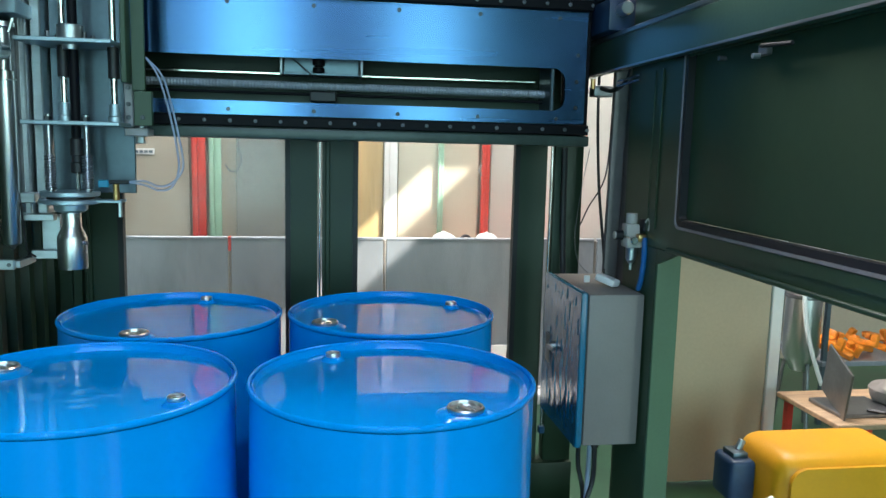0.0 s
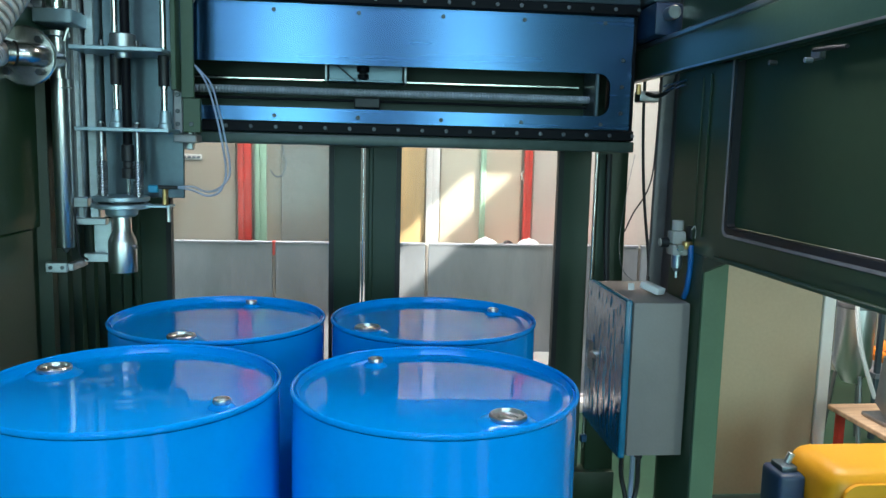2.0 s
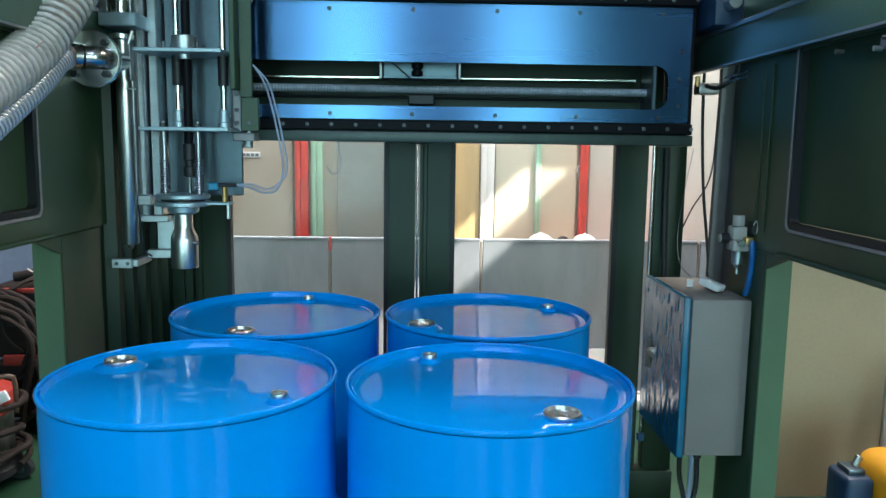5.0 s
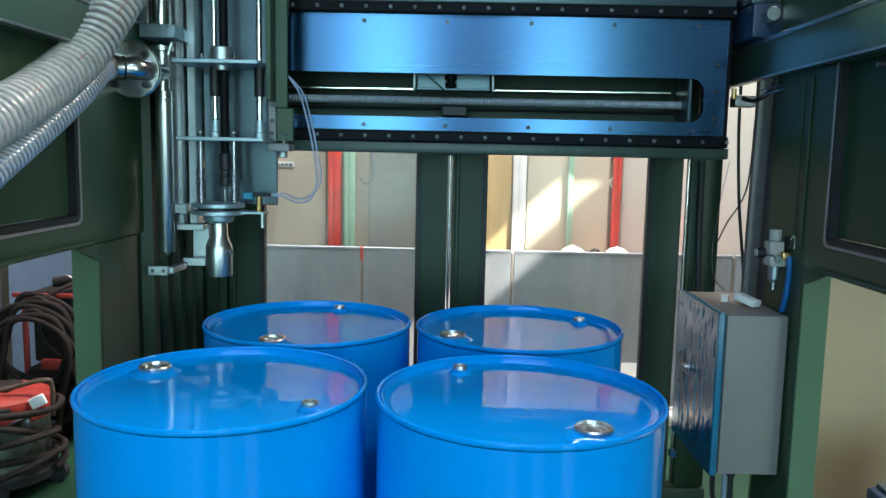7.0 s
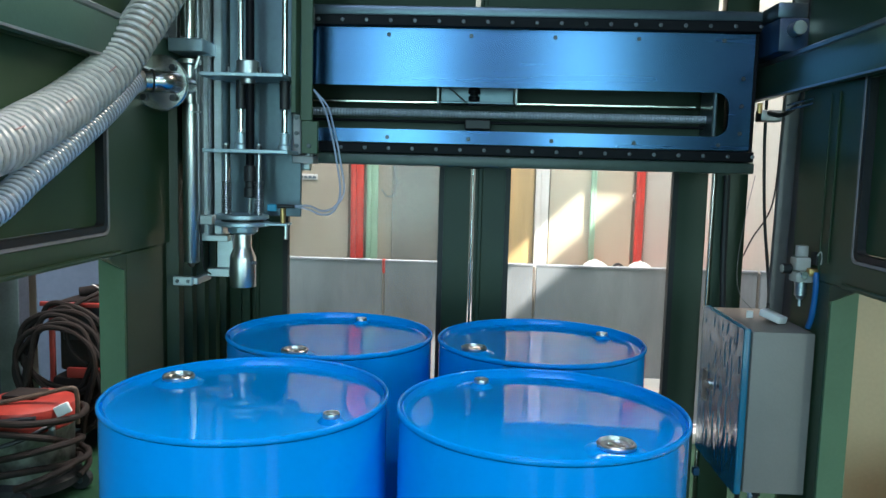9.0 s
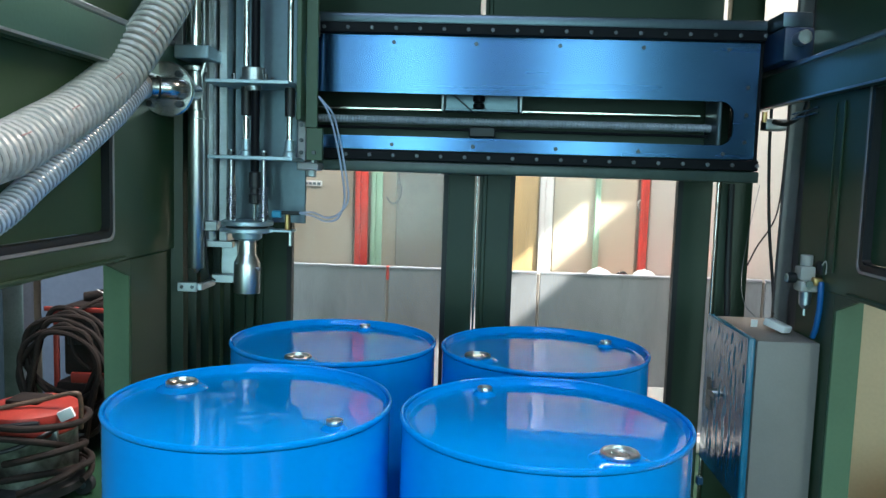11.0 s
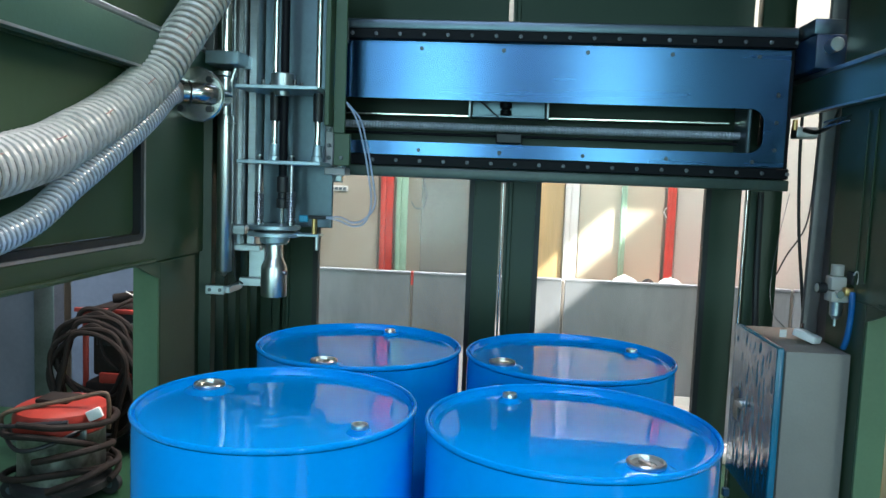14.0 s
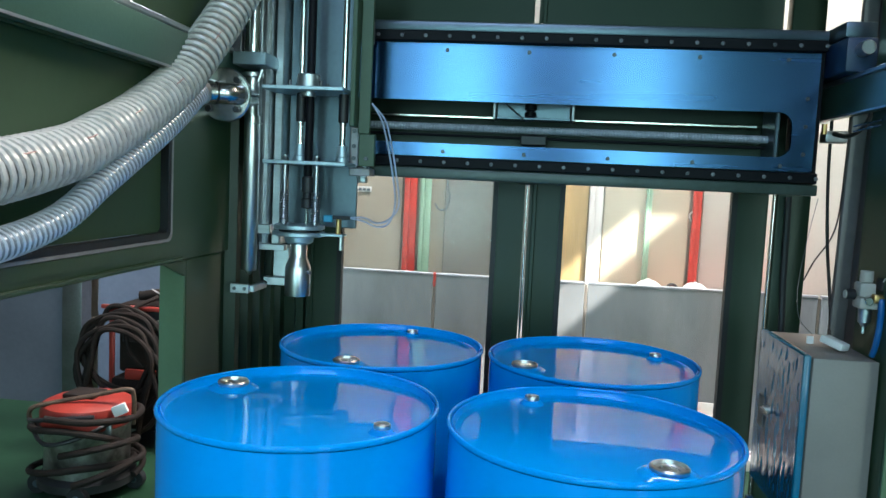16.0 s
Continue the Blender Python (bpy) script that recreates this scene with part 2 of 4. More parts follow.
def join(b, bm):
    if bm is None:
        return b
    me = bpy.data.meshes.new("tmp")
    b.to_mesh(me)
    b.free()
    bm.from_mesh(me)
    bpy.data.meshes.remove(me)
    return bm


def lathe(profile, at=(0, 0, 0), axis=(0, 0, 1), seg=32, bm=None):
    """Turns (radius, height) pairs round an axis through at."""
    b = bmesh.new()
    q = Vector((0, 0, 1)).rotation_difference(Vector(axis)).to_matrix()
    rings = []
    for r, h in profile:
        if r < 1e-6:
            rings.append([b.verts.new(Vector(at) + q @ Vector((0, 0, h)))])
        else:
            rings.append([b.verts.new(Vector(at) + q @ Vector((r * math.cos(2 * math.pi * i / seg), r * math.sin(2 * math.pi * i / seg), h))) for i in range(seg)])
    for a, c in zip(rings, rings[1:]):
        for i in range(seg):
            j = (i + 1) % seg
            vs = [a[i % len(a)], a[j % len(a)], c[j % len(c)], c[i % len(c)]]
            vs = list(dict.fromkeys(vs))
            if len(vs) > 2:
                b.faces.new(vs)
    return join(b, bm)


def rod(p, q, r, seg=16, bm=None, chamfer=0.0):
    p, q = Vector(p), Vector(q)
    h = (q - p).length
    c = chamfer or min(r, h) * 0.08
    return lathe([(0, 0), (r - c, 0), (r, c), (r, h - c), (r - c, h), (0, h)], p, (q - p).normalized(), seg, bm)


def smooth_path(pts, n=12):
    """A Catmull-Rom line through the points."""
    P = [Vector(p) for p in pts]
    P = [2 * P[0] - P[1]] + P + [2 * P[-1] - P[-2]]
    out = []
    for i in range(1, len(P) - 2):
        for k in range(n):
            t = k / n
            a, b, c, d = P[i - 1:i + 3]
            out.append(0.5 * (2 * b + (c - a) * t + (2 * a - 5 * b + 4 * c - d) * t * t + (3 * b - a - 3 * c + d) * t ** 3))
    return out + [P[-2]]


def even(path, step):
    out, left = [path[0]], step
    for a, b in zip(path, path[1:]):
        d, at = (b - a).length, 0.0
        while d - at >= left:
            at += left
            out.append(a.lerp(b, at / d))
            left = step
        left -= d - at
    return out


def tube(path, radius, seg=12, bm=None):
    """A tube along a path; radius may be a function of the ring's number."""
    b = bmesh.new()
    path = [Vector(p) for p in path]
    side = None
    rings = []
    for i, p in enumerate(path):
        t = (path[min(i + 1, len(path) - 1)] - path[max(i - 1, 0)]).normalized()
        if side is None:
            side = t.orthogonal().normalized()
        side = (side - t * side.dot(t)).normalized()
        up = t.cross(side)
        r = radius(i) if callable(radius) else radius
        rings.append([b.verts.new(p + r * (math.cos(2 * math.pi * k / seg) * side + math.sin(2 * math.pi * k / seg) * up)) for k in range(seg)])
    for a, c in zip(rings, rings[1:]):
        for k in range(seg):
            b.faces.new((a[k], a[(k + 1) % seg], c[(k + 1) % seg], c[k]))
    b.faces.new(rings[0][::-1])
    b.faces.new(rings[-1])
    return join(b, bm)


def holed(outer, hole, radius, w0, w1, axis="y", n=8, outer_radius=0.0, bm=None):
    """A plate from w0 to w1 along an axis, with a rounded hole; outer and hole are (u0, u1, v0, v1)."""
    b = bmesh.new()

    def loop(r, rad):
        u0, u1, v0, v1 = r
        pts = []
        for cu, cv, a0 in ((u1 - rad, v1 - rad, 0), (u0 + rad, v1 - rad, 90), (u0 + rad, v0 + rad, 180), (u1 - rad, v0 + rad, 270)):
            for i in range(n + 1):
                a = radians(a0 + 90 * i / n)
                pts.append((cu + rad * math.cos(a), cv + rad * math.sin(a)))
        return pts

    inner = loop(hole, radius)
    if outer_radius:
        rim = loop(outer, outer_radius)
    else:
        u0, u1, v0, v1 = outer
        rim = []
        sides = [((u1, None), (None, v1)), ((None, v1), (u0, None)), ((u0, None), (None, v0)), ((None, v0), (u1, None))]
        corners = [(u1, v1), (u0, v1), (u0, v0), (u1, v0)]
        for k in range(4):
            for i in range(n + 1):
                p = inner[k * (n + 1) + i]
                if i == n // 2:
                    rim.append(corners[k])
                else:
                    s = sides[k][0 if i < n // 2 else 1]
                    rim.append((p[0] if s[0] is None else s[0], p[1] if s[1] is None else s[1]))
    co = (lambda u, v, w: (u, w, v)) if axis == "y" else (lambda u, v, w: (w, u, v))
    L = [[b.verts.new(co(u, v, w)) for u, v in pts] for pts, w in ((inner, w0), (rim, w0), (inner, w1), (rim, w1))]
    m = len(inner)
    for i in range(m):
        j = (i + 1) % m
        for p, q in ((0, 1), (3, 2), (2, 0), (1, 3)):
            try:
                b.faces.new((L[p][i], L[p][j], L[q][j], L[q][i]))
            except ValueError:
                pass
    bmesh.ops.remove_doubles(b, verts=b.verts, dist=1e-5)
    bmesh.ops.dissolve_degenerate(b, edges=b.edges[:], dist=1e-6)
    return join(b, bm)


def slab(r, radius, w0, w1, axis="y", n=8):
    """A rounded plate filling (u0, u1, v0, v1)."""
    b = bmesh.new()
    u0, u1, v0, v1 = r
    pts = []
    for cu, cv, a0 in ((u1 - radius, v1 - radius, 0), (u0 + radius, v1 - radius, 90), (u0 + radius, v0 + radius, 180), (u1 - radius, v0 + radius, 270)):
        for i in range(n + 1):
            a = radians(a0 + 90 * i / n)
            pts.append((cu + radius * math.cos(a), cv + radius * math.sin(a)))
    co = (lambda u, v, w: (u, w, v)) if axis == "y" else (lambda u, v, w: (w, u, v))
    A = [b.verts.new(co(u, v, w0)) for u, v in pts]
    B = [b.verts.new(co(u, v, w1)) for u, v in pts]
    b.faces.new(A)
    b.faces.new(B[::-1])
    for i in range(len(pts)):
        j = (i + 1) % len(pts)
        b.faces.new((A[i], A[j], B[j], B[i]))
    return b


def shared(name, mesh_of, parent, loc, label=""):
    """Another object on the mesh of an alike piece."""
    ob = new(name, mesh_of.data)
    ob.parent = parent
    ob.location = loc
    if label:
        ob["label"] = label
    return ob


def screw_mesh(r, h):
    """A socket-head screw that points along -y, at the origin."""
    b = lathe([(0, -h * 0.45), (r * 0.45, -h * 0.45), (r * 0.5, -h), (r * 0.85, -h), (r, -h * 0.8), (r, 0), (0, 0)], (0, 0, 0), (0, 1, 0), 10)
    return b


def screws(parent, places, r, h, name="screw"):
    """A row of screws under a thing, all on one mesh."""
    top = parent
    while top.parent:
        top = top.parent
    base = Vector(top["base"]) if "base" in top else Vector()
    first = None
    for p in places:
        if first is None:
            first = finish(name, screw_mesh(r, h), SCREW)
            ob = first
            ob.parent = parent
        else:
            ob = shared(name, first, parent, (0, 0, 0))
        ob.location = Vector(p) - base


# ---- hall round the machine ----
HX0, HX1, HY0, HY1, HZ = -5.5, 6.0, -6.0, 5.4, 5.0
setting("floor", box(HX0 - 0.2, HX1 + 0.2, HY0 - 0.2, HY1 + 0.2, -0.2, 0), GREEN_FLOOR, "worn green painted concrete hall floor", "floor")
setting("wall_west", box(HX0 - 0.2, HX0, HY0 - 0.2, HY1 + 0.2, 0, HZ), CONCRETE, "plain grey hall wall", "wall")
setting("wall_east", box(HX1, HX1 + 0.2, HY0 - 0.2, HY1 + 0.2, 0, HZ), CONCRETE, "plain grey hall wall", "wall")
setting("wall_north", box(HX0, HX1, HY1 + 0.02, HY1 + 0.2, 0, HZ), BEIGE, "beige panelled hall wall behind the machine", "wall")

# unseen front wall with three tall windows and a doorway made for the fill
b = bmesh.new()
for a, c, sill, head in ((HX0, -3.7, 0, 0), (-3.7, -1.8, 0, 2.05), (-1.8, -1.55, 0, 0), (-1.55, -0.55, 0.6, 3.8), (-0.55, 0.95, 0, 0),
                         (0.95, 1.95, 0.6, 3.8), (1.95, 4.0, 0, 0), (4.0, 5.4, 0.7, 3.7), (5.4, HX1, 0, 0)):
    if sill:
        box(a, c, HY0 - 0.2, HY0, 0, sill, bm=b)
    box(a, c, HY0 - 0.2, HY0, head, HZ, bm=b)
setting("wall_south", b, CONCRETE, "unseen grey hall wall with three tall windows and an added lamp opening", "wall")

# unseen roof against the sun, with lamp holes and one slot shaping its beam
b = bmesh.new()
holes = [(-2.4, 1.0, -3.5, -1.3), (-2.1, 2.3, 3.5, 4.8), (-4.6, -3.6, -1.4, 2.6), (1.9, 3.6, 2.0, 3.0)]
SLOT = (4.39, 4.87, -0.75, 1.42)
xs = sorted({HX0 - 0.2, HX1 + 0.2} | {v for h in holes + [SLOT] for v in h[:2]})
ys = sorted({HY0 - 0.2, HY1 + 0.2} | {v for h in holes + [SLOT] for v in h[2:]})
for xa, xb in zip(xs, xs[1:]):
    for ya, yb in zip(ys, ys[1:]):
        x, y = (xa + xb) / 2, (ya + yb) / 2
        if not any(h[0] < x < h[1] and h[2] < y < h[3] for h in holes + [SLOT]):
            box(xa, xb, ya, yb, HZ, HZ + 0.15, bm=b)
setting("hall_roof", b, CONCRETE, "unseen grey roof blocking the sun, with lamp holes and a beam-shaping slot", "roof")

# unseen opaque lids, added to keep direct sun out of the lamp holes
for h in holes:
    setting("roof_lid", box(h[0] - 0.05, h[1] + 0.05, h[2] - 0.05, h[3] + 0.05, HZ + 0.152, HZ + 0.17), WHITE, "opaque white lid added over a roof hole to stop the sun", "skylight")

# wall cladding, posts and boards behind the low partition
YW = 5.4


def cladding(name, x0, x1, z0, z1, material, label, depth=0.03):
    return setting(name, box(x0, x1, YW - depth, YW + 0.018, z0, z1, 0.004, 1), material, label, "wall panel")


cladding("trim", -3.5, -0.9, 0.0, 3.2, BEIGE, "beige wall panel with a small white plate")
cladding("trim", -0.595, 0.06, 0.0, 3.2, GREY_GLASS, "grey-green wall panel with faint stains", 0.025)
cladding("trim", 0.075, 0.4, 0.0, 3.2, TAN, "tan wooden board on the wall", 0.03)
cladding("trim", 0.505, 1.08, 0.0, 3.2, BEIGE_DOOR, "greyish beige wall panel", 0.025)
cladding("trim", 1.165, 2.6, 0.0, 3.2, PALE_GREY, "pale grey wall panel", 0.025)
for x0, x1, m, lab in ((-0.88, -0.79, RED, "red painted steel post"), (-0.768, -0.69, PALE_GREEN, "pale green painted steel post"),
                       (0.405, 0.498, WHITE, "white painted steel post"), (0.785, 0.825, PALE_GREEN, "thin pale green steel post"),
                       (1.095, 1.155, RED, "red painted steel post with a hook")):
    p = thing("post", ((x0 + x1) / 2, YW - 0.1, 0), lab, "post", "posts along the hall wall")
    b = box(x0, x0 + (x1 - x0) * 0.42, YW - 0.07, YW - 0.032, 0, 3.2, 0.006)
    part("flange", b, m, p)
    part("web", box(x0 + (x1 - x0) * 0.42, x1, YW - 0.055, YW - 0.032, 0, 3.2, 0.006), m, p)
    if lab.endswith("hook"):
        part("hook", tube(smooth_path([(x0 - 0.005, YW - 0.07, 1.47), (x0 - 0.03, YW - 0.1, 1.44), (x0 - 0.015, YW - 0.12, 1.4)], 5), 0.006, 8), GREY_BOX, p, "small white hook")
plate = thing("sign_plate", (-1.19, YW - 0.04, 1.5), "small white plate with unreadable dark bars", "sign")
part("plate", box(-1.255, -1.12, YW - 0.036, YW - 0.031, 1.495, 1.535, 0.001, 1), WHITE, plate)
for i in range(4):
    part("bar", box(-1.245 + i * 0.03, -1.222 + i * 0.03, YW - 0.0385, YW - 0.0365, 1.505, 1.523), PLATE_GREY, plate, "grey printed bar")

wc = thing("wall_cable", (-0.6, YW - 0.03, 1.6), "thin grey cable looped on the wall panel", "cable")
part("cable", tube(smooth_path([(-0.585, YW - 0.034, 2.4), (-0.58, YW - 0.034, 1.62), (-0.56, YW - 0.034, 1.5), (-0.58, YW - 0.034, 1.41), (-0.63, YW - 0.034, 1.395), (-0.665, YW - 0.04, 1.44)], 8), 0.0045, 6), PLATE_GREY, wc)

# low partition of grey sheets
YS = 4.8
for i, (x0, x1) in enumerate(((-2.0, -0.585), (-0.565, 0.365), (0.385, 1.75), (1.77, 2.9))):
    s = thing("partition_panel", ((x0 + x1) / 2, YS, 0), "low grey steel partition sheet standing on the floor", "partition", "low partition panels")
    part("sheet", box(x0, x1, YS - 0.012, YS + 0.012, 0.03, 1.0, 0.003, 1), GREY_SHEET, s)
    part("edge_strip", box(x0, x1, YS - 0.016, YS + 0.016, 1.0, 1.018, 0.003, 1), GREY_SHEET, s)
    part("plinth", box(x0, x1, YS - 0.03, YS + 0.03, 0, 0.03, 0.003, 1), WHITE, s)
    part("joint_post", box(x1 + 0.003, x1 + 0.017, YS - 0.008, YS + 0.02, 0, 0.93 if i == 0 else 1.0, 0.002, 1), GREY_BOX, s)
    if i == 0:
        part("joint_cap", box(x1 + 0.002, x1 + 0.018, YS - 0.014, YS + 0.02, 0.931, 1.02, 0.002, 1), RED, s, "short red cap")
lowboard = thing("plinth_box", (-0.75, 4.55, 0), "long pale grey cable duct on the floor", "duct")
part("duct", box(-2.2, 1.6, 4.5, 4.6, 0, 0.07, 0.008), WHITE, lowboard)
part("label_bar", box(-0.73, -0.66, 4.495, 4.5, 0.02, 0.05), PLATE_GREY, lowboard, "grey printed bar")

bucket = thing("bucket", (1.12, 4.6, 0), "white plastic bucket in front of the partition", "bucket")
part("shell", lathe([(0, 0.02), (0.11, 0.02), (0.12, 0.0), (0.14, 0.31), (0.146, 0.315), (0.146, 0.325), (0.136, 0.325), (0.118, 0.03), (0, 0.03)], (1.12, 4.6, 0), seg=32), WHITE, bucket)
part("handle", tube(smooth_path([(0.98, 4.6, 0.3), (1.0, 4.5, 0.24), (1.12, 4.44, 0.22), (1.24, 4.5, 0.24), (1.26, 4.6, 0.3)], 6), 0.004, 6), STEEL, bucket)

# hard hats on the shelf behind the partition
setting("shelf", box(0.6, 1.9, 4.86, 5.25, 0.87, 0.9, 0.003, 1), RED, "narrow red shelf behind the partition", "shelf")


def hard_hat(x, y, z, turn):
    h = thing("hard_hat", (x, y, z), "white plastic hard hat on the shelf", "helmet", "hard hats on the shelf")
    prof = [(0.112, 0.0), (0.115, 0.004), (0.106, 0.012), (0.102, 0.03), (0.094, 0.065), (0.075, 0.098), (0.045, 0.118), (0.0, 0.125)]
    s = lathe(prof, (x, y, z + 0.008), seg=28)
    for v in s.verts:
        v.co.y = y + (v.co.y - y) * 1.18
    part("shell", s, WHITE, h)
    part("peak", box(x - 0.07, x + 0.07, y - 0.175, y - 0.1, z, z + 0.01, 0.004), WHITE, h)
    part("ridge", tube([(x, y - 0.11 * math.cos(a), z + 0.01 + 0.125 * math.sin(a)) for a in np.linspace(0.1, 3.04, 16)], 0.008, 8), WHITE, h)
    h.rotation_euler = (0, 0, radians(turn))
    h.scale = (0.9, 0.9, 0.94)


hard_hat(0.79, 5.04, 0.9, 25)
hard_hat(1.08, 5.04, 0.9, -8)
strap = thing("chin_strap", (0.95, 5.0, 0.9), "black and white strap beside the hard hats", "strap")
part("band", tube(smooth_path([(0.87, 4.96, 0.91), (0.9, 4.97, 1.0), (0.95, 4.98, 1.0), (0.99, 4.98, 0.91)]), 0.01, 8), BLACK, strap)

# ---- machine cabin ----
XI, XO = 1.0, 1.075
YB = 3.0
# out of view; its depth is set by how much light reaches the drums
setting("cabin_roof", box(-1.2, 1.2, 2.3, 3.1, 2.5, 2.56), GREEN, "unseen green cabin roof, cut back to let light onto the drums", "roof")


def side_wall(sign, lint, name, frame_hole):
    x0, x1 = (XI, XO) if sign > 0 else (-XO, -XI)
    y0, y1 = 0.2, (2.45 if sign > 0 else YB - 0.002)
    w = setting(name, holed((y0, y1, lint, 2.5), frame_hole, 0.05, x0, x1, "x"), GREEN, "green painted steel side wall of the cabin", "wall")
    xi = XI * sign
    u0, u1, v0, v1 = frame_hole
    grow = lambda d: (u0 - d, u1 + d, v0 - d, v1 + d)
    a, c = sorted((xi - sign * 0.008, xi - sign * 0.0005))
    part("frame", holed(grow(0.0115), grow(0.004), 0.02, a, c, "x", outer_radius=0.026), STRIP, w, "bare grey frame strip")
    a, c = sorted((xi - sign * 0.006, xi + sign * 0.02))
    part("seal", holed(grow(0.0035), grow(-0.014), 0.016, a, c, "x", outer_radius=0.026), BLACK, w, "black rubber seal")
    a, c = sorted((xi + sign * 0.016, xi + sign * 0.024))
    part("panel", slab(grow(-0.016), 0.018, a, c, "x"), GREEN_PANEL, w, "dark green inset panel")
    # raised border round the inset panel, and the lower fold of the lintel
    a, c = sorted((xi - sign * 0.005, xi - sign * 0.0005))
    part("border", holed((y0, u1 + 0.075, v0 - 0.045, 1.857), grow(0.014), 0.026, a, c, "x"), GREEN, w)
    a, c = sorted((xi - sign * 0.012, xi - sign * 0.0005))
    part("edge_profile", box(a, c, y0, 2.1, lint, lint + 0.012, 0.003, 1), GREEN, w)
    return w


side_wall(1, 1.305, "wall_right", (0.5, 2.052, 1.389, 1.95))
side_wall(-1, 1.336, "wall_left", (0.5, 2.026, 1.408, 1.95))

# corner posts beside the side openings, with a gusset under the lintel
for sign, y0, zt in ((1, 2.168, 1.304), (-1, 2.13, 1.333)):
    x0, x1 = sorted((sign * (XI - 0.001), sign * XO))
    p = setting("trim", box(x0, x1, y0 + 0.012, y0 + 0.27, 0, zt, 0.003, 1), GREEN, "green steel corner post of the side opening", "post")
    # thin plate whose lighter green paints in the daylight from outside
    part("edge_strip", box(x0, x1, y0, y0 + 0.01, 0, zt, 0.002, 1), GREEN_LIT, p, "post end face, its green lightened for outside daylight")
    g = bmesh.new()
    tri = ((y0 + 0.011, zt), (y0 - 0.13, zt), (y0 + 0.011, zt - 0.05))
    A = [g.verts.new((sign * (XI - 0.0015), y, z)) for y, z in tri]
    B = [g.verts.new((sign * (XI + 0.006), y, z)) for y, z in tri]
    g.faces.new(A)
    g.faces.new(B[::-1])
    for i in range(3):
        j = (i + 1) % 3
        g.faces.new((A[i], A[j], B[j], B[i]))
    part("gusset", g, GREEN, p)

b = box(0.9945, 0.9985, 2.2, 2.209, 1.36, 1.84, 0.001, 1)
box(0.9955, 0.9985, 2.255, 2.262, 1.33, 1.84, 0.002, 1, bm=b)
setting("wall_ridge", b, GREEN, "narrow green ridges on the corner post", "trim")

# corrugated closing sheets at the left rear
prof = []
y = 2.405
while y < YB:
    prof += [(-1.01, y), (-1.01, y + 0.05), (-0.975, y + 0.065), (-0.975, y + 0.105)]
    y += 0.12
prof = [(x, min(yy, YB)) for x, yy in prof]
x = -0.975
back = []
while x < -0.9:
    back += [(x, YB), (x + 0.045, YB), (x + 0.06, YB - 0.035), (x + 0.1, YB - 0.035)]
    x += 0.115
b = bmesh.new()
pts = prof + [(min(x, -0.885), y) for x, y in back]
lo = [b.verts.new((x, y, 0.1)) for x, y in pts]
hi = [b.verts.new((x, y, 2.5)) for x, y in pts]
for i in range(len(pts) - 1):
    if (lo[i].co - lo[i + 1].co).length > 1e-4:
        b.faces.new((lo[i], lo[i + 1], hi[i + 1], hi[i]))
bmesh.ops.solidify(b, geom=b.faces[:], thickness=0.006)
setting("wall_left_rear", b, GREEN_DOOR, "deep green corrugated sheet closing the rear corner", "wall")

setting("door_jamb", box(-0.96, -0.87, YB + 0.048, YB + 0.062, 0.1, 2.5, 0.002, 1), GREEN_DOOR, "dark green steel jamb beside the rear door", "door jamb")

# two rear doors with rounded windows
def rear_door(name, x0, x1, win):
    d = setting(name, holed((x0, x1, 0.3, 2.5), win, 0.075, YB, YB + 0.045, "y"), GREEN_DOOR, "closed dark green steel door with a rounded window", "door")
    u0, u1, v0, v1 = win
    grow = lambda e: (u0 - e, u1 + e, v0 - e, v1 + e)
    part("seal", holed(grow(0.012), grow(-0.008), 0.065, YB - 0.008, YB + 0.03, "y", outer_radius=0.08), BLACK, d, "black rubber window seal")
    pane = part("pane", slab(grow(-0.006), 0.07, YB + 0.01, YB + 0.016, "y"), PANE, d, "dusty clear acrylic pane")
    pane.visible_shadow = False
    part("stile", box(x0 + 0.012, x0 + 0.03, YB - 0.008, YB - 0.0015, 0.36, 2.5, 0.003, 1), GREEN_DOOR, d)
    part("bottom_rail", box(x0 + 0.055, x1 - 0.055, YB - 0.01, YB - 0.0015, 0.42, 0.46, 0.003, 1), GREEN_DOOR, d)
    return d


rear_door("door_1", -0.885, -0.026, (-0.75, -0.14, 0.53, 2.2))
rear_door("door_2", -0.008, 0.885, (0.122, 0.76, 0.53, 2.2))
setting("door_post", box(0.91, 1.03, YB - 0.02, YB + 0.045, 0.1, 2.5, 0.006), GREEN_DOOR, "dark green steel post beside the rear door", "post")
setting("sill", box(-0.99, 1.03, YB - 0.05, YB + 0.05, 0.1, 0.297, 0.006), GREEN_DOOR, "dark green steel sill below the rear doors", "sill")
rail = thing("track_pipe", (0, YB - 0.04, 0.37), "dark blue painted pipe along the foot of the doors", "pipe")
part("pipe", rod((-0.95, YB - 0.045, 0.37), (0.5, YB - 0.045, 0.37), 0.026, 16), BLUE_RAIL, rail)
for x in (-0.9, -0.02):
    part("bracket", box(x - 0.045, x + 0.045, YB - 0.085, YB - 0.015, 0.335, 0.395, 0.006), BLUE_RAIL, rail)


def bolt_bar(x, top):
    r = thing("door_bolt", (x, YB - 0.02, 0.39), "bright steel bolt rod on the door edge", "bolt", "door bolt rods")
    part("rod", rod((x, YB - 0.028, 0.39), (x, YB - 0.028, top), 0.0042, 10), CHROME, r)
    part("guide", box(x - 0.03, x + 0.03, YB - 0.045, YB - 0.013, top - 0.03, top, 0.003, 1), BLACK, r, "black guide block")
    for z in (0.42,):
        part("guide", box(x - 0.012, x + 0.012, YB - 0.04, YB - 0.014, z, z + 0.03, 0.002, 1), BLUE_RAIL, r)


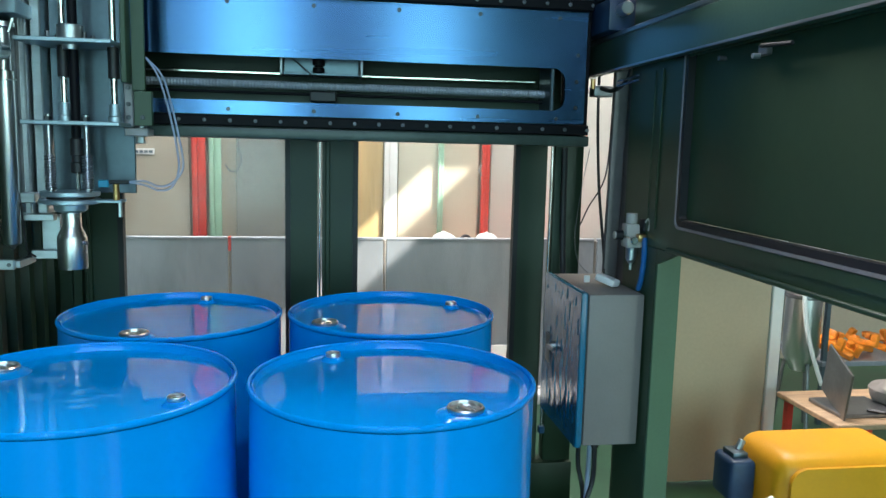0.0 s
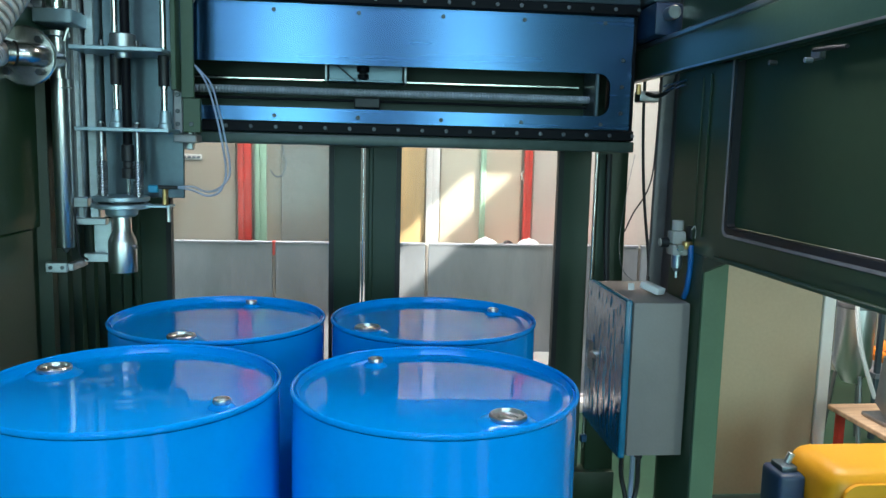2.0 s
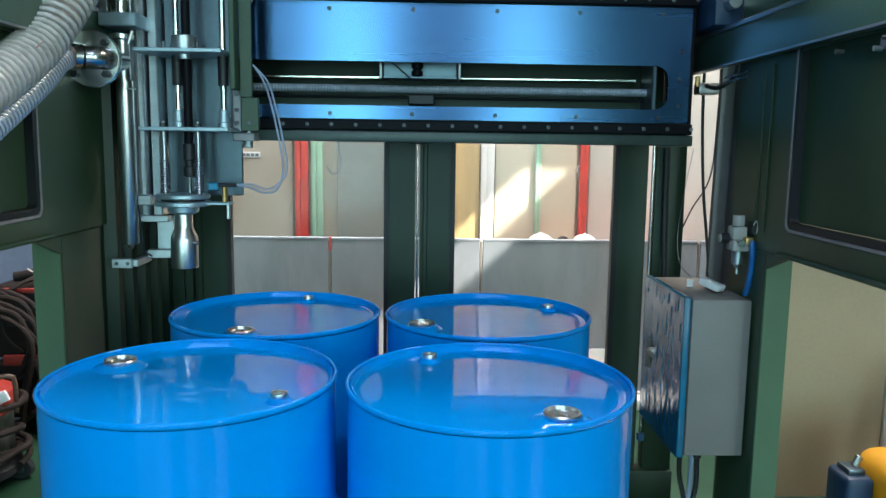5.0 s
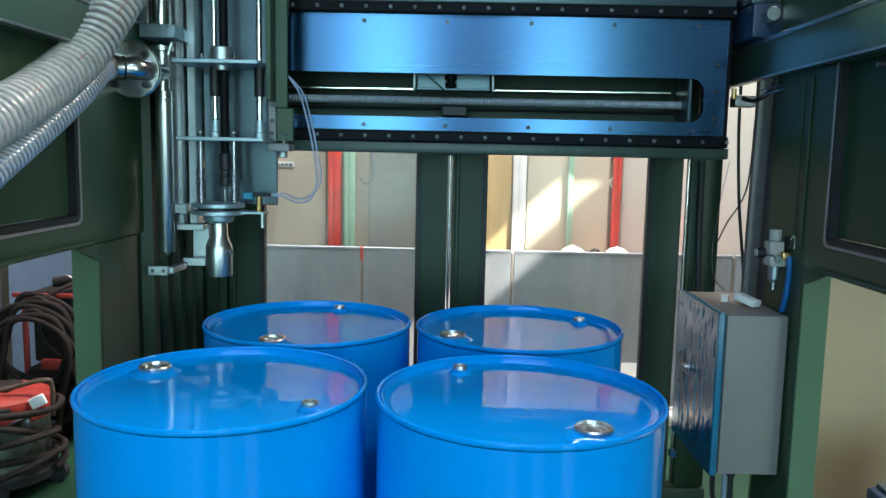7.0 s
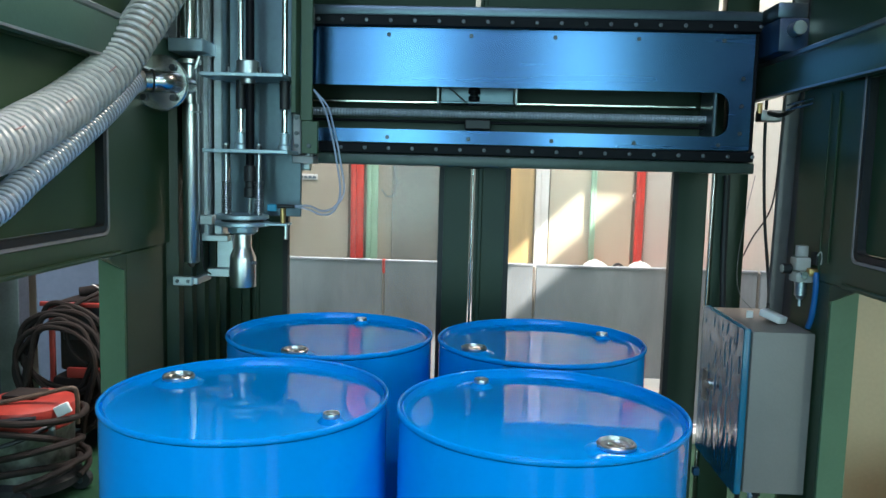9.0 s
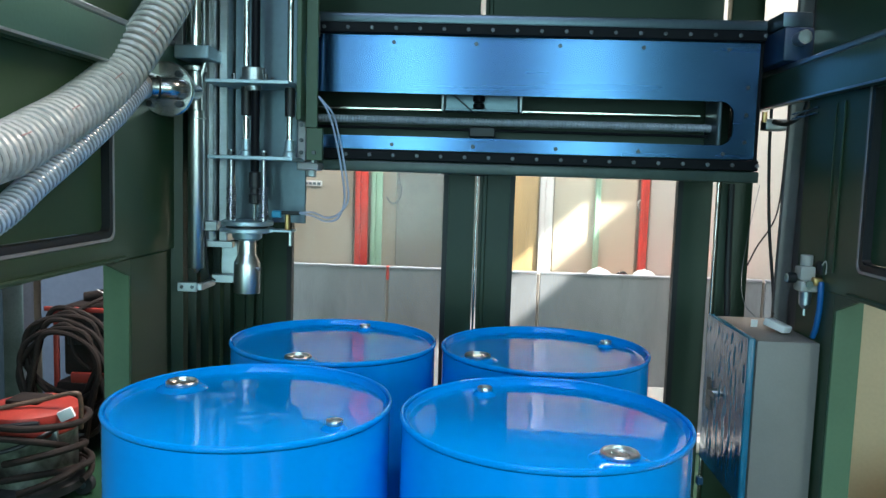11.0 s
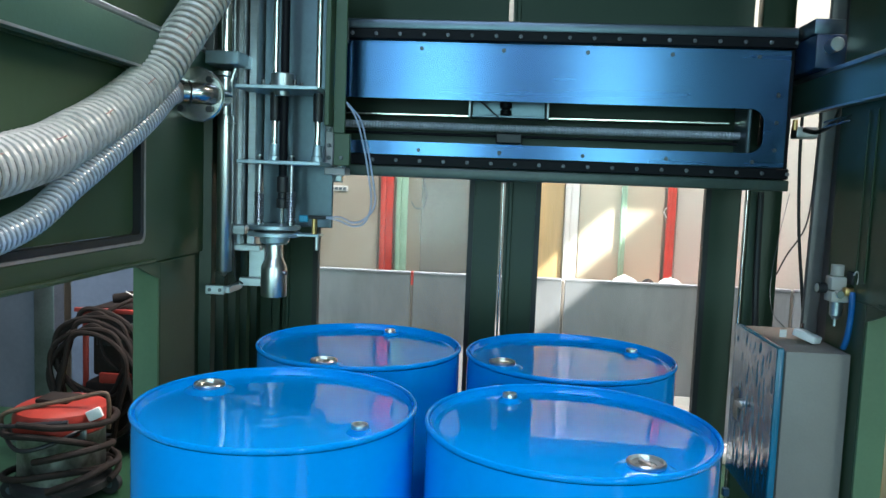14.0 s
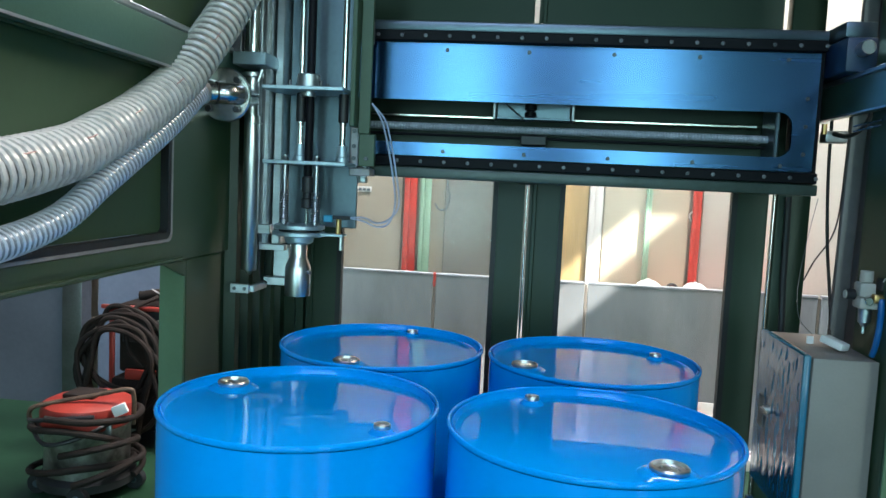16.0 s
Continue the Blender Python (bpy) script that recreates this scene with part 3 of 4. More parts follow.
bolt_bar(-0.017, 1.63)
bolt_bar(0.897, 1.72)

# strip of grey angle, leaning, at the open right rear corner
b = box(1.072, 1.128, 2.79, 2.81, 1.05, 2.4, 0.004, 1)
box(1.124, 1.129, 2.7, 2.789, 1.05, 2.4, 0.002, 1, bm=b)
for v in b.verts:
    v.co.x += 0.014 * (v.co.z - 1.75)
setting("corner_angle", b, PURPLE_GREY, "grey painted steel angle at the open corner", "post")
setting("corner_post", box(1.2, 1.32, 2.75, 2.95, 0.0, 2.5, 0.006), GREEN, "green steel corner post", "post")

# crane-like side rails that carry the moving beam
for sign in (1, -1):
    x0, x1 = sorted((sign * 0.965, sign * (XI - 0.002)))
    p = setting("rail_beam", box(x0, x1, 0.2, 2.98, 1.862, 1.972, 0.008), GREEN_RAIL_LIT, "green steel rail beam along the side wall", "beam")
    x0, x1 = sorted((sign * 0.972, sign * (XI - 0.004)))
    part("rail", box(x0, x1, 0.2, 2.97, 1.974, 1.992, 0.004, 1), ALU, p, "bright ground guide rail")
    x0, x1 = sorted((sign * 0.96, sign * 0.9645))
    part("lip", box(x0, x1, 0.2, 2.97, 1.862, 1.868), ALU, p, "thin bright edge strip")


# ---- drums on the roller conveyor ----
def drum():
    d = thing("steel_drum", (0, 0, 0), "glossy blue steel drum with two steel bungs, standing on the conveyor", "drum", "drums on the conveyor")
    R, H = 0.2882, 0.88
    prof = [(R - 0.004, 0.012), (R, 0.02)]
    for c in (0.3, 0.585):
        prof += [(R, c - 0.03), (R + 0.004, c - 0.018), (R + 0.007, c - 0.006), (R + 0.007, c + 0.006), (R + 0.004, c + 0.018), (R, c + 0.03)]
    prof += [(R, H - 0.03), (R - 0.001, H - 0.016)]
    part("body", lathe(prof, seg=112), BLUE_DRUM, d)
    head = [(R - 0.002, H - 0.012), (R - 0.008, H - 0.006), (R - 0.011, H - 0.013), (R - 0.014, H - 0.018), (R - 0.02, H - 0.0205), (R - 0.03, H - 0.021), (0.2, H - 0.0205), (0.1, H - 0.0198), (0, H - 0.0195)]
    part("head", lathe(head, seg=112), BLUE_DRUM, d)
    chime = [(R + 0.0043 * math.cos(a), H - 0.0075 + 0.0065 * math.sin(a)) for a in np.linspace(-2.2, 3.6, 14)]
    part("chime", lathe(chime, seg=112), BLUE_DRUM, d)
    part("bottom_chime", lathe([(R + 0.005 * math.cos(a), 0.008 + 0.0075 * math.sin(a)) for a in np.linspace(-3.4, 2.2, 10)] + [(R - 0.02, 0.015), (0, 0.015)], seg=64), BLUE_DRUM, d)

    def bung(x, r, name):
        dome = part("bung_boss", lathe([(r * 1.75, H - 0.0205), (r * 1.5, H - 0.0165), (r * 1.25, H - 0.0125), (r * 1.05, H - 0.0115)], (x, 0, 0), seg=36), BLUE_DRUM, d)
        part(name, lathe([(r * 1.06, H - 0.013), (r * 1.1, H - 0.006), (r * 1.03, H - 0.003), (r * 0.92, H - 0.003), (r * 0.88, H - 0.009), (r * 0.6, H - 0.01), (r * 0.57, H - 0.013), (0, H - 0.013)], (x, 0, 0), seg=36), STEEL, dome, "bright steel screw bung")
        part("key_bar", box(x - r * 0.55, x + r * 0.55, -r * 0.14, r * 0.14, H - 0.0128, H - 0.006, 0.001, 1), STEEL, dome)

    bung(0.222, 0.032, "large_bung")
    bung(-0.226, 0.0155, "small_bung")
    return d


ZD = 0.248
first = drum()
for i, (x, y, a, beside) in enumerate(((-0.463, 1.542, 150, "left open side"), (0.143, 1.519, -58, "grey control cabinet"), (-0.406, 2.148, -104, "filling head"), (0.193, 2.148, -148, "rear door"))):
    m = pose(x, y, ZD, 0, 0, a)
    if i == 0:
        first.matrix_world = m
    else:
        copy_thing(first, m)

conv = thing("roller_conveyor", (0, 1.8, 0), "low green roller conveyor carrying the drums", "conveyor")
for y in (1.12, 2.46):
    part("side_beam", box(-1.6, 2.2, y - 0.03, y + 0.03, 0.1, 0.24, 0.006), GREEN, conv)
    for x in (-1.5, -0.2, 1.0, 2.1):
        part("leg", box(x - 0.03, x + 0.03, y - 0.028, y + 0.028, 0, 0.1), GREEN, conv)
base = None
for i in range(30):
    x = -1.53 + i * 0.125
    if base is None:
        base = part("roller", rod((x, 1.155, 0.205), (x, 2.425, 0.205), 0.042, 16), STEEL, conv)
        x_first = x
    else:
        shared("roller", base, conv, (x - x_first, 0, 0))


def gear_motor(x0, x1, y0, y1, z, motor_x, lab):
    g = thing("drive_cover", ((x0 + x1) / 2, (y0 + y1) / 2, 0), lab, "motor cover", "conveyor drive covers")
    b = box(x0, x1, y0, y1, 0.0, z, 0.07, 5)
    part("cover", b, YELLOW, g)
    part("front_plate", slab((x0 + 0.03, x1 - 0.06, 0.05, z - 0.035), 0.06, y0 - 0.012, y0 + 0.002, "y"), YELLOW, g)
    s = 1 if motor_x > (x0 + x1) / 2 else -1
    part("motor", box(*sorted((motor_x, motor_x - s * 0.1)), y1 - 0.17, y1 - 0.03, z - 0.23, z - 0.07, 0.02, 3), BLUE_MOTOR, g, "dark blue motor housing")
    part("terminal_box", box(*sorted((motor_x - s * 0.02, motor_x - s * 0.08)), y1 - 0.14, y1 - 0.06, z - 0.072, z - 0.05, 0.006), PLATE_GREY, g)
    part("gland", rod((motor_x - s * 0.06, y1 - 0.1, z - 0.05), (motor_x - s * 0.075, y1 - 0.1, z - 0.015), 0.013, 10), ALU, g)
    return g


gear_motor(-1.12, -0.835, 2.5, 2.8, 0.56, -0.75, "yellow rounded drive cover beside a dark blue motor")
gm = gear_motor(1.56, 2.1, 2.3, 2.62, 0.56, 1.46, "yellow rounded drive cover outside the cabin opening")
part("cable", tube(smooth_path([(1.53, 2.3, 0.42), (1.46, 2.28, 0.4), (1.4, 2.3, 0.3), (1.37, 2.3, 0.1)]), 0.012, 8), WHITE, gm, "pale grey cable")

# ---- moving beam ----
YF = 2.64
gb = thing("gantry_beam", (0, YF, 1.6), "brushed aluminium and green cross beam with black guide rails", "gantry")
X0, X1 = -0.985, 0.905
fp = holed((X0, X1, 1.683, 2.066), (-0.8, 0.832, 1.728, 1.874), 0.045, YF, YF + 0.012, "y", n=10)
grain = fp.loops.layers.uv.new("grain")
for f in fp.faces:
    for lo in f.loops:
        lo[grain].uv = (lo.vert.co.z, lo.vert.co.x)
part("front_plate", fp, BRUSHED, gb, "brushed aluminium front plate")
for z0, z1 in ((1.645, 1.68), (2.069, 2.104)):
    r = part("guide_rail", box(X0 - 0.004, X1 + 0.012, YF - 0.022, YF + 0.014, z0, z1, 0.003, 1), BLACK_RAIL, gb, "black linear guide rail")
    screws(r, [(X0 + 0.03 + 0.0812 * i, YF - 0.022, (z0 + z1) / 2) for i in range(24)], 0.0068, 0.003)
cap = [(x, YF, z) for z in (1.7, 2.043) for x in (-0.87, -0.59, -0.313, -0.035, 0.246, 0.523, 0.803)] + [(0.872, YF, z) for z in (1.74, 1.83, 1.92)]
screws(gb, cap, 0.0068, 0.006, "cap_screw")
part("lower_tube", box(X0 - 0.006, X1 + 0.02, YF - 0.012, YF + 0.3, 1.606, 1.643, 0.006), TUBE_GREEN, gb, "grimy green steel tube")
part("upper_tube", box(X0 - 0.006, X1 + 0.02, YF - 0.002, YF + 0.3, 2.106, 2.14, 0.006), PLATE_GREY, gb)
part("back_plate", box(X0, X1, YF + 0.285, YF + 0.297, 1.645, 2.105), GREEN_DOOR, gb)
part("end_plate", box(X1 + 0.003, X1 + 0.018, YF + 0.015, YF + 0.297, 1.645, 2.105, 0.002, 1), BLACK_RAIL, gb)
part("end_plate", box(X0 - 0.004, X0 - 0.001, YF + 0.015, YF + 0.284, 1.645, 2.105), GREEN, gb)
part("web_plate", box(X0 + 0.002, X1 - 0.002, YF + 0.16, YF + 0.168, 1.645, 1.76), GREEN_DOOR, gb)
part("bearing_plate", box(0.785, 0.8, YF + 0.02, YF + 0.17, 1.70, 1.9, 0.004, 1), PLATE_GREY, gb)
n = 300
part("ball_screw", tube([(-0.8 + 1.59 * i / n, YF + 0.1, 1.79) for i in range(n + 1)], lambda i: 0.0125 + (0.0022 if i % 2 else 0.0004), 10), THREAD, gb, "threaded drive screw")
part("guide_rod", rod((-0.8, YF + 0.2, 1.835), (0.775, YF + 0.2, 1.84), 0.0075, 10), WARM_ROD, gb)
part("guide_rod", rod((-0.8, YF + 0.1, 1.762), (0.78, YF + 0.1, 1.762), 0.005, 10), BLACK_RAIL, gb)
nut = part("drive_nut", box(-0.137, 0.117, YF + 0.05, YF + 0.099, 1.823, 1.831, 0.002, 1), PLATE_GREY, gb)
for x in (-0.145, 0.125):
    part("gusset", box(x - 0.005, x + 0.005, YF + 0.05, YF + 0.15, 1.823, 1.9, 0.002, 1), DARK_STEEL, gb)
part("nut_plate", box(-0.136, 0.116, YF + 0.1, YF + 0.11, 1.832, 1.9), PLATE_GREY, gb)
part("coupling", lathe([(0.012, 0), (0.02, 0.004), (0.02, 0.018), (0.014, 0.02), (0.014, 0.026), (0.021, 0.028), (0.021, 0.046), (0.012, 0.05)], (-0.02, YF + 0.075, 1.832), seg=16), BLACK_RAIL, gb)
part("nut_cable", tube(smooth_path([(-0.13, YF + 0.045, 1.893), (-0.09, YF + 0.04, 1.862), (-0.03, YF + 0.045, 1.812)], 6), 0.003, 6), BLACK, gb, "thin black cable")
part("nut_foot", box(-0.05, 0.04, YF + 0.04, YF + 0.13, 1.735, 1.77, 0.004, 1), BLACK, gb)

# trolleys at the beam ends
for sign in (1, -1):
    t = thing("trolley", (sign * 0.99, YF, 1.99), "dark blue bearing block riding on the rail", "trolley", "beam end trolleys")
    x0, x1 = sorted((sign * 0.935, sign * 1.03))
    part("block", box(x0, x1, YF - 0.12, YF + 0.2, 1.992, 2.1, 0.01), BLUE_MOTOR, t)
    part("shaft", rod((sign * 0.98, YF - 0.17, 2.06), (sign * 0.98, YF - 0.1, 2.06), 0.022, 16), STEEL, t)
    part("cover", box(x0, x1, YF - 0.1, YF + 0.18, 2.101, 2.15, 0.006), PLATE_GREY, t)

# ---- filling head on the beam ----
YN = 2.42
fh = thing("filling_head", (-0.745, YN, 1.2), "steel drum filling head with nozzle, springs and guide rods", "filling head")
part("carriage_plate", box(-0.9, -0.565, YF - 0.06, YF - 0.03, 1.58, 2.3, 0.003, 1), ALU, fh)
for z in (1.625, 2.05):
    for x in (-0.86, -0.6):
        part("slide_block", box(x - 0.04, x + 0.04, YF - 0.032, YF - 0.023, z, z + 0.075, 0.002, 1), DARK_STEEL, fh)
part("column_profile", box(-0.905, -0.865, YN + 0.03, YN + 0.15, 1.36, 2.3, 0.004, 1), ALU, fh, "grooved aluminium profile")
# flat dark strip on the face draws the shade inside the profile's groove
part("groove_shade", box(-0.891, -0.88, YN + 0.027, YN + 0.0295, 1.37, 2.3), DARK_STEEL, fh)
part("column_profile", box(-0.86, -0.83, YN + 0.06, YN + 0.15, 1.36, 2.3, 0.004, 1), ALU, fh)
part("back_plate", box(-0.825, -0.586, YN + 0.12, YN + 0.132, 1.425, 2.3, 0.002, 1), PLATE_GREY, fh, "grey-blue steel back plate")
part("side_bracket", box(-0.592, -0.576, YN + 0.0, YN + 0.18, 1.76, 2.3, 0.002, 1), GREEN, fh, "green steel bracket")
b = box(-0.574, -0.535, YN + 0.05, YN + 0.06, 1.74, 2.3, 0.002, 1)
part("side_bracket", b, GREEN, fh, "green steel bracket")
part("side_bracket", box(-0.57, -0.517, YN + 0.05, YN + 0.07, 1.635, 1.7385, 0.002, 1), GREEN, fh, "green steel bracket")
part("end_block", box(-0.606, -0.578, YN + 0.08, YN + 0.16, 1.632, 1.78, 0.003, 1), STRIP, fh, "aluminium end block")
part("end_block", box(-0.606, -0.536, YN + 0.075, YN + 0.16, 1.603, 1.628, 0.003, 1), STRIP, fh)
screws(fh, [(-0.592, YN + 0.08, z) for z in (1.66, 1.7, 1.75)] + [(-0.545, YN + 0.05, 1.66)], 0.007, 0.006, "cap_screw")
for z, y0, x0, x1 in ((1.862, YN - 0.07, -0.86, -0.598), (1.63, YN - 0.06, -0.855, -0.586)):
    part("cross_plate", box(x0, x1, y0, YN + 0.11, z, z + 0.012, 0.002, 1), ALU_PLATE, fh, "pale blue anodised plate")
part("bearing_hub", lathe([(0.03, 0), (0.037, 0.003), (0.037, 0.04), (0.033, 0.043), (0.013, 0.043), (0.013, 0)], (-0.728, YN, 1.8745), seg=28), ALU, fh)
part("bearing_hub", lathe([(0.0, -0.014), (0.022, -0.014), (0.024, -0.002), (0.024, 0)], (-0.728, YN, 1.8615), seg=24), ALU, fh)
for dx, dy in ((-0.05, -0.04), (0.05, -0.04), (-0.05, 0.04), (0.05, 0.04)):
    part("stud", rod((-0.728 + dx, YN + dy, 1.874), (-0.728 + dx, YN + dy, 1.894), 0.006, 8), SCREW, fh)
for x in (-0.757, -0.617):
    part("guide_rod", rod((x, YN + 0.02, 1.66), (x, YN + 0.02, 2.3), 0.0095, 14), CHROME, fh)
    part("sleeve", rod((x, YN + 0.02, 1.77), (x, YN + 0.02, 1.86), 0.016, 14), BLACK, fh, "black rubber sleeve")
    part("bushing", lathe([(0.02, 0), (0.02, 0.014), (0.016, 0.018), (0.0145, 0.052), (0.009, 0.054)], (x, YN + 0.02, 1.643), seg=18), ALU_PLATE, fh)
part("spindle", rod((-0.722, YN, 1.5), (-0.722, YN, 2.3), 0.0135, 14), BLACK_RAIL, fh, "black spindle")
part("spindle_coupling", lathe([(0.013, 0), (0.019, 0.003), (0.019, 0.03), (0.015, 0.033), (0.015, 0.05), (0.019, 0.053), (0.019, 0.1), (0.013, 0.104)], (-0.722, YN, 1.49), seg=16), BLACK, fh)
part("spindle_tip", rod((-0.722, YN, 1.43), (-0.722, YN, 1.5), 0.006, 10), CHROME, fh)
for x in (-0.792, -0.688):
    part("spring_rod", rod((x, YN - 0.02, 1.435), (x, YN - 0.02, 1.66), 0.0075, 12), SPRING, fh)
    turns = 13
    path = [(x + 0.0135 * math.cos(a), YN - 0.02 + 0.0135 * math.sin(a), 1.438 + 0.105 * a / (2 * math.pi * turns)) for a in np.linspace(0, 2 * math.pi * turns, turns * 12)]
    part("spring", tube(path, 0.0026, 6), SPRING, fh, "bright coil spring")
    part("lock_nut", rod((x, YN - 0.02, 1.6425), (x, YN - 0.02, 1.654), 0.011, 6), SCREW, fh)
C = (-0.745, YN, 0)
part("flange", lathe([(0, 1.422), (0.078, 1.422), (0.082, 1.425), (0.082, 1.435), (0.078, 1.437), (0, 1.437)], C, seg=48), ALU_PLATE, fh)
part("flange_gasket", lathe([(0.066, 1.4145), (0.066, 1.4225)], C, seg=36), BLACK, fh)
part("flange", lathe([(0, 1.399), (0.074, 1.399), (0.086, 1.402), (0.086, 1.412), (0.082, 1.4145), (0, 1.4145)], C, seg=48), ALU_PLATE, fh)
part("collar", lathe([(0, 1.374), (0.036, 1.374), (0.046, 1.381), (0.048, 1.399)], C, seg=40), ALU_PLATE, fh)
part("nozzle", lathe([(0.03, 1.204), (0.0405, 1.204), (0.0415, 1.207), (0.0415, 1.296), (0.0405, 1.302), (0.0295, 1.326), (0.0275, 1.332), (0.0275, 1.374), (0.02, 1.375)], C, seg=48), STEEL, fh, "stainless steel filling nozzle")
part("nozzle_bore", lathe([(0.03, 1.204), (0.028, 1.23), (0, 1.235)], C, seg=32), DARK_STEEL, fh)
part("nozzle_pin", rod((-0.707, YN - 0.02, 1.285), (-0.695, YN - 0.03, 1.285), 0.006, 8), DARK_STEEL, fh)
part("sensor_plate", box(-0.67, -0.594, YN - 0.03, YN + 0.03, 1.405, 1.412, 0.001, 1), ALU_PLATE, fh)
part("sensor", box(-0.662, -0.632, YN - 0.02, YN + 0.005, 1.45, 1.472, 0.003, 1), TEAL, fh, "teal proximity sensor")
part("sensor_body", rod((-0.615, YN, 1.405), (-0.615, YN, 1.462), 0.009, 10), BRASS, fh, "brass sensor body")
part("sensor_plug", rod((-0.634, YN - 0.01, 1.466), (-0.575, YN - 0.01, 1.466), 0.006, 10), BLACK, fh)
part("sensor_pin", rod((-0.605, YN, 1.36), (-0.605, YN, 1.405), 0.006, 10), STEEL, fh)
for k in (0, 0.012):
    pts = [(-0.58, YN - 0.01, 1.467), (-0.53, YN - 0.01, 1.458 + k), (-0.49, YN - 0.01, 1.443 + k), (-0.452, YN - 0.01, 1.455 + k), (-0.433 + k, YN, 1.515), (-0.446 + k, YN, 1.617), (-0.47 + k, YN + 0.01, 1.72), (-0.495 + k, YN + 0.03, 1.787), (-0.53, YN + 0.045, 1.838)]
    part("wire", tube(smooth_path(pts, 8), 0.003, 6), WIRE, fh, "thin pale blue wire")

part("valve_body", rod((-0.94, 2.29, 1.83), (-0.917, YN, 1.835), 0.03, 20), DISC, fh)

# suction lance beside the head
part("lance", lathe([(0, 1.26), (0.006, 1.263), (0.012, 1.274), (0.023, 1.277), (0.0252, 1.281), (0.0252, 1.78)], (-0.912, YN, 0), seg=28), STEEL, fh, "polished steel suction lance")
part("lance_arm", box(-0.9, -0.8, YN + 0.02, YN + 0.05, 1.345, 1.365, 0.002, 1), ALU, fh)
part("lance_arm", box(-0.885, -0.845, YN + 0.0, YN + 0.04, 1.4, 1.43, 0.002, 1), ALU, fh)
part("drip_plate", box(-0.86, -0.805, YN + 0.09, YN + 0.1, 1.24, 1.36, 0.002, 1), ALU, fh)
part("foot_bar", box(-0.955, -0.893, YN - 0.05, YN - 0.035, 1.207, 1.237, 0.002, 1), ALU, fh)
part("foot_bar", box(-0.9, -0.88, YN - 0.034, YN + 0.09, 1.21, 1.232, 0.002, 1), ALU, fh)
part("foot_bar", box(-0.879, -0.805, YN + 0.05, YN + 0.08, 1.225, 1.252, 0.002, 1), ALU, fh)
screws(fh, [(-0.94, YN - 0.05, 1.222), (-0.906, YN - 0.05, 1.222)], 0.006, 0.003, "cap_screw")
part("lance_cable", tube(smooth_path([(-0.885, YN, 1.4), (-0.88, YN, 1.33), (-0.872, YN, 1.26), (-0.86, YN + 0.03, 1.235)], 6), 0.003, 6), BLACK, fh)
V = Vector((-0.948, 2.27, 1.829))
part("valve_disc", lathe([(0, 0), (0.078, 0), (0.082, 0.003), (0.082, 0.012), (0.078, 0.015), (0, 0.015)], V, (-0.1, 1, 0.1), 44), DISC, fh, "round polished steel valve flange")
for a in (45, 135, 225, 315):
    p = V + Vector((0.062 * math.cos(radians(a)), -0.004, 0.062 * math.sin(radians(a))))
    part("flange_bolt", rod(p, p + Vector((0, -0.012, 0)), 0.0105, 6), SCREW, fh)
part("elbow", tube(smooth_path([V + Vector((0.045, 0.0, 0)), V + Vector((0.03, -0.03, 0.0)), V + Vector((-0.0, -0.045, 0)), V + Vector((-0.045, -0.075, -0.002))], 8), lambda i: 0.031 if i % 24 < 22 else 0.036, 24), DISC, fh, "polished steel elbow")
part("elbow_ring", tube([V + Vector((-0.002, -0.045, 0)), V + Vector((-0.006, -0.048, 0))], 0.034, 24), BLACK, fh)
part("riser", rod((-0.915, YN, 1.78), (-0.915, YN, 1.92), 0.0225, 20), STEEL, fh)
part("clamp", lathe([(0.025, 0), (0.036, 0.003), (0.036, 0.016), (0.025, 0.019)], (-0.915, YN, 1.9), seg=24), STEEL, fh)
part("clamp_screw", rod((-0.885, YN - 0.03, 1.886), (-0.872, YN - 0.03, 1.925), 0.006, 8), STEEL, fh)
part("lance_clip", box(-0.9, -0.87, YN - 0.03, YN - 0.022, 1.752, 1.756), STEEL, fh)
part("mount_block", box(-0.96, -0.85, YN - 0.06, YN + 0.1, 1.935, 1.975, 0.003, 1), ALU_PLATE, fh)
part("valve_actuator", rod((-0.915, YN, 1.976), (-0.915, YN, 2.2), 0.03, 20), CHROME, fh)
part("valve_actuator", box(-0.985, -0.945, YN - 0.02, YN + 0.05, 1.977, 2.1, 0.006), DARK_STEEL, fh)


def ribbed_hose(name, pts, r, pitch, amp, material, winding, label):
    h = thing(name, tuple(pts[0]), label, "hose")
    path = even(smooth_path(pts, 24), pitch / 4)
    wave = (-1.0, 0.4, 1.0, 0.4)
    part("hose_wall", tube(path, lambda i: r - amp * 0.3 + amp * 0.3 * wave[i % 4], 24), material, h)
    # the winding, a helix round the same path
    side, coil, n = None, [], 14
    fine = even(smooth_path(pts, 40), pitch / n)
    for i, p in enumerate(fine):
        t = (fine[min(i + 1, len(fine) - 1)] - fine[max(i - 1, 0)]).normalized()
        side = t.orthogonal().normalized() if side is None else (side - t * side.dot(t)).normalized()
        a = 2 * math.pi * i / n
        coil.append(p + (r - amp * 0.25) * (math.cos(a) * side + math.sin(a) * t.cross(side)))
    part("winding", tube(coil, amp * 1.25, 6), winding, h, "pale raised spiral winding")
    return h, path


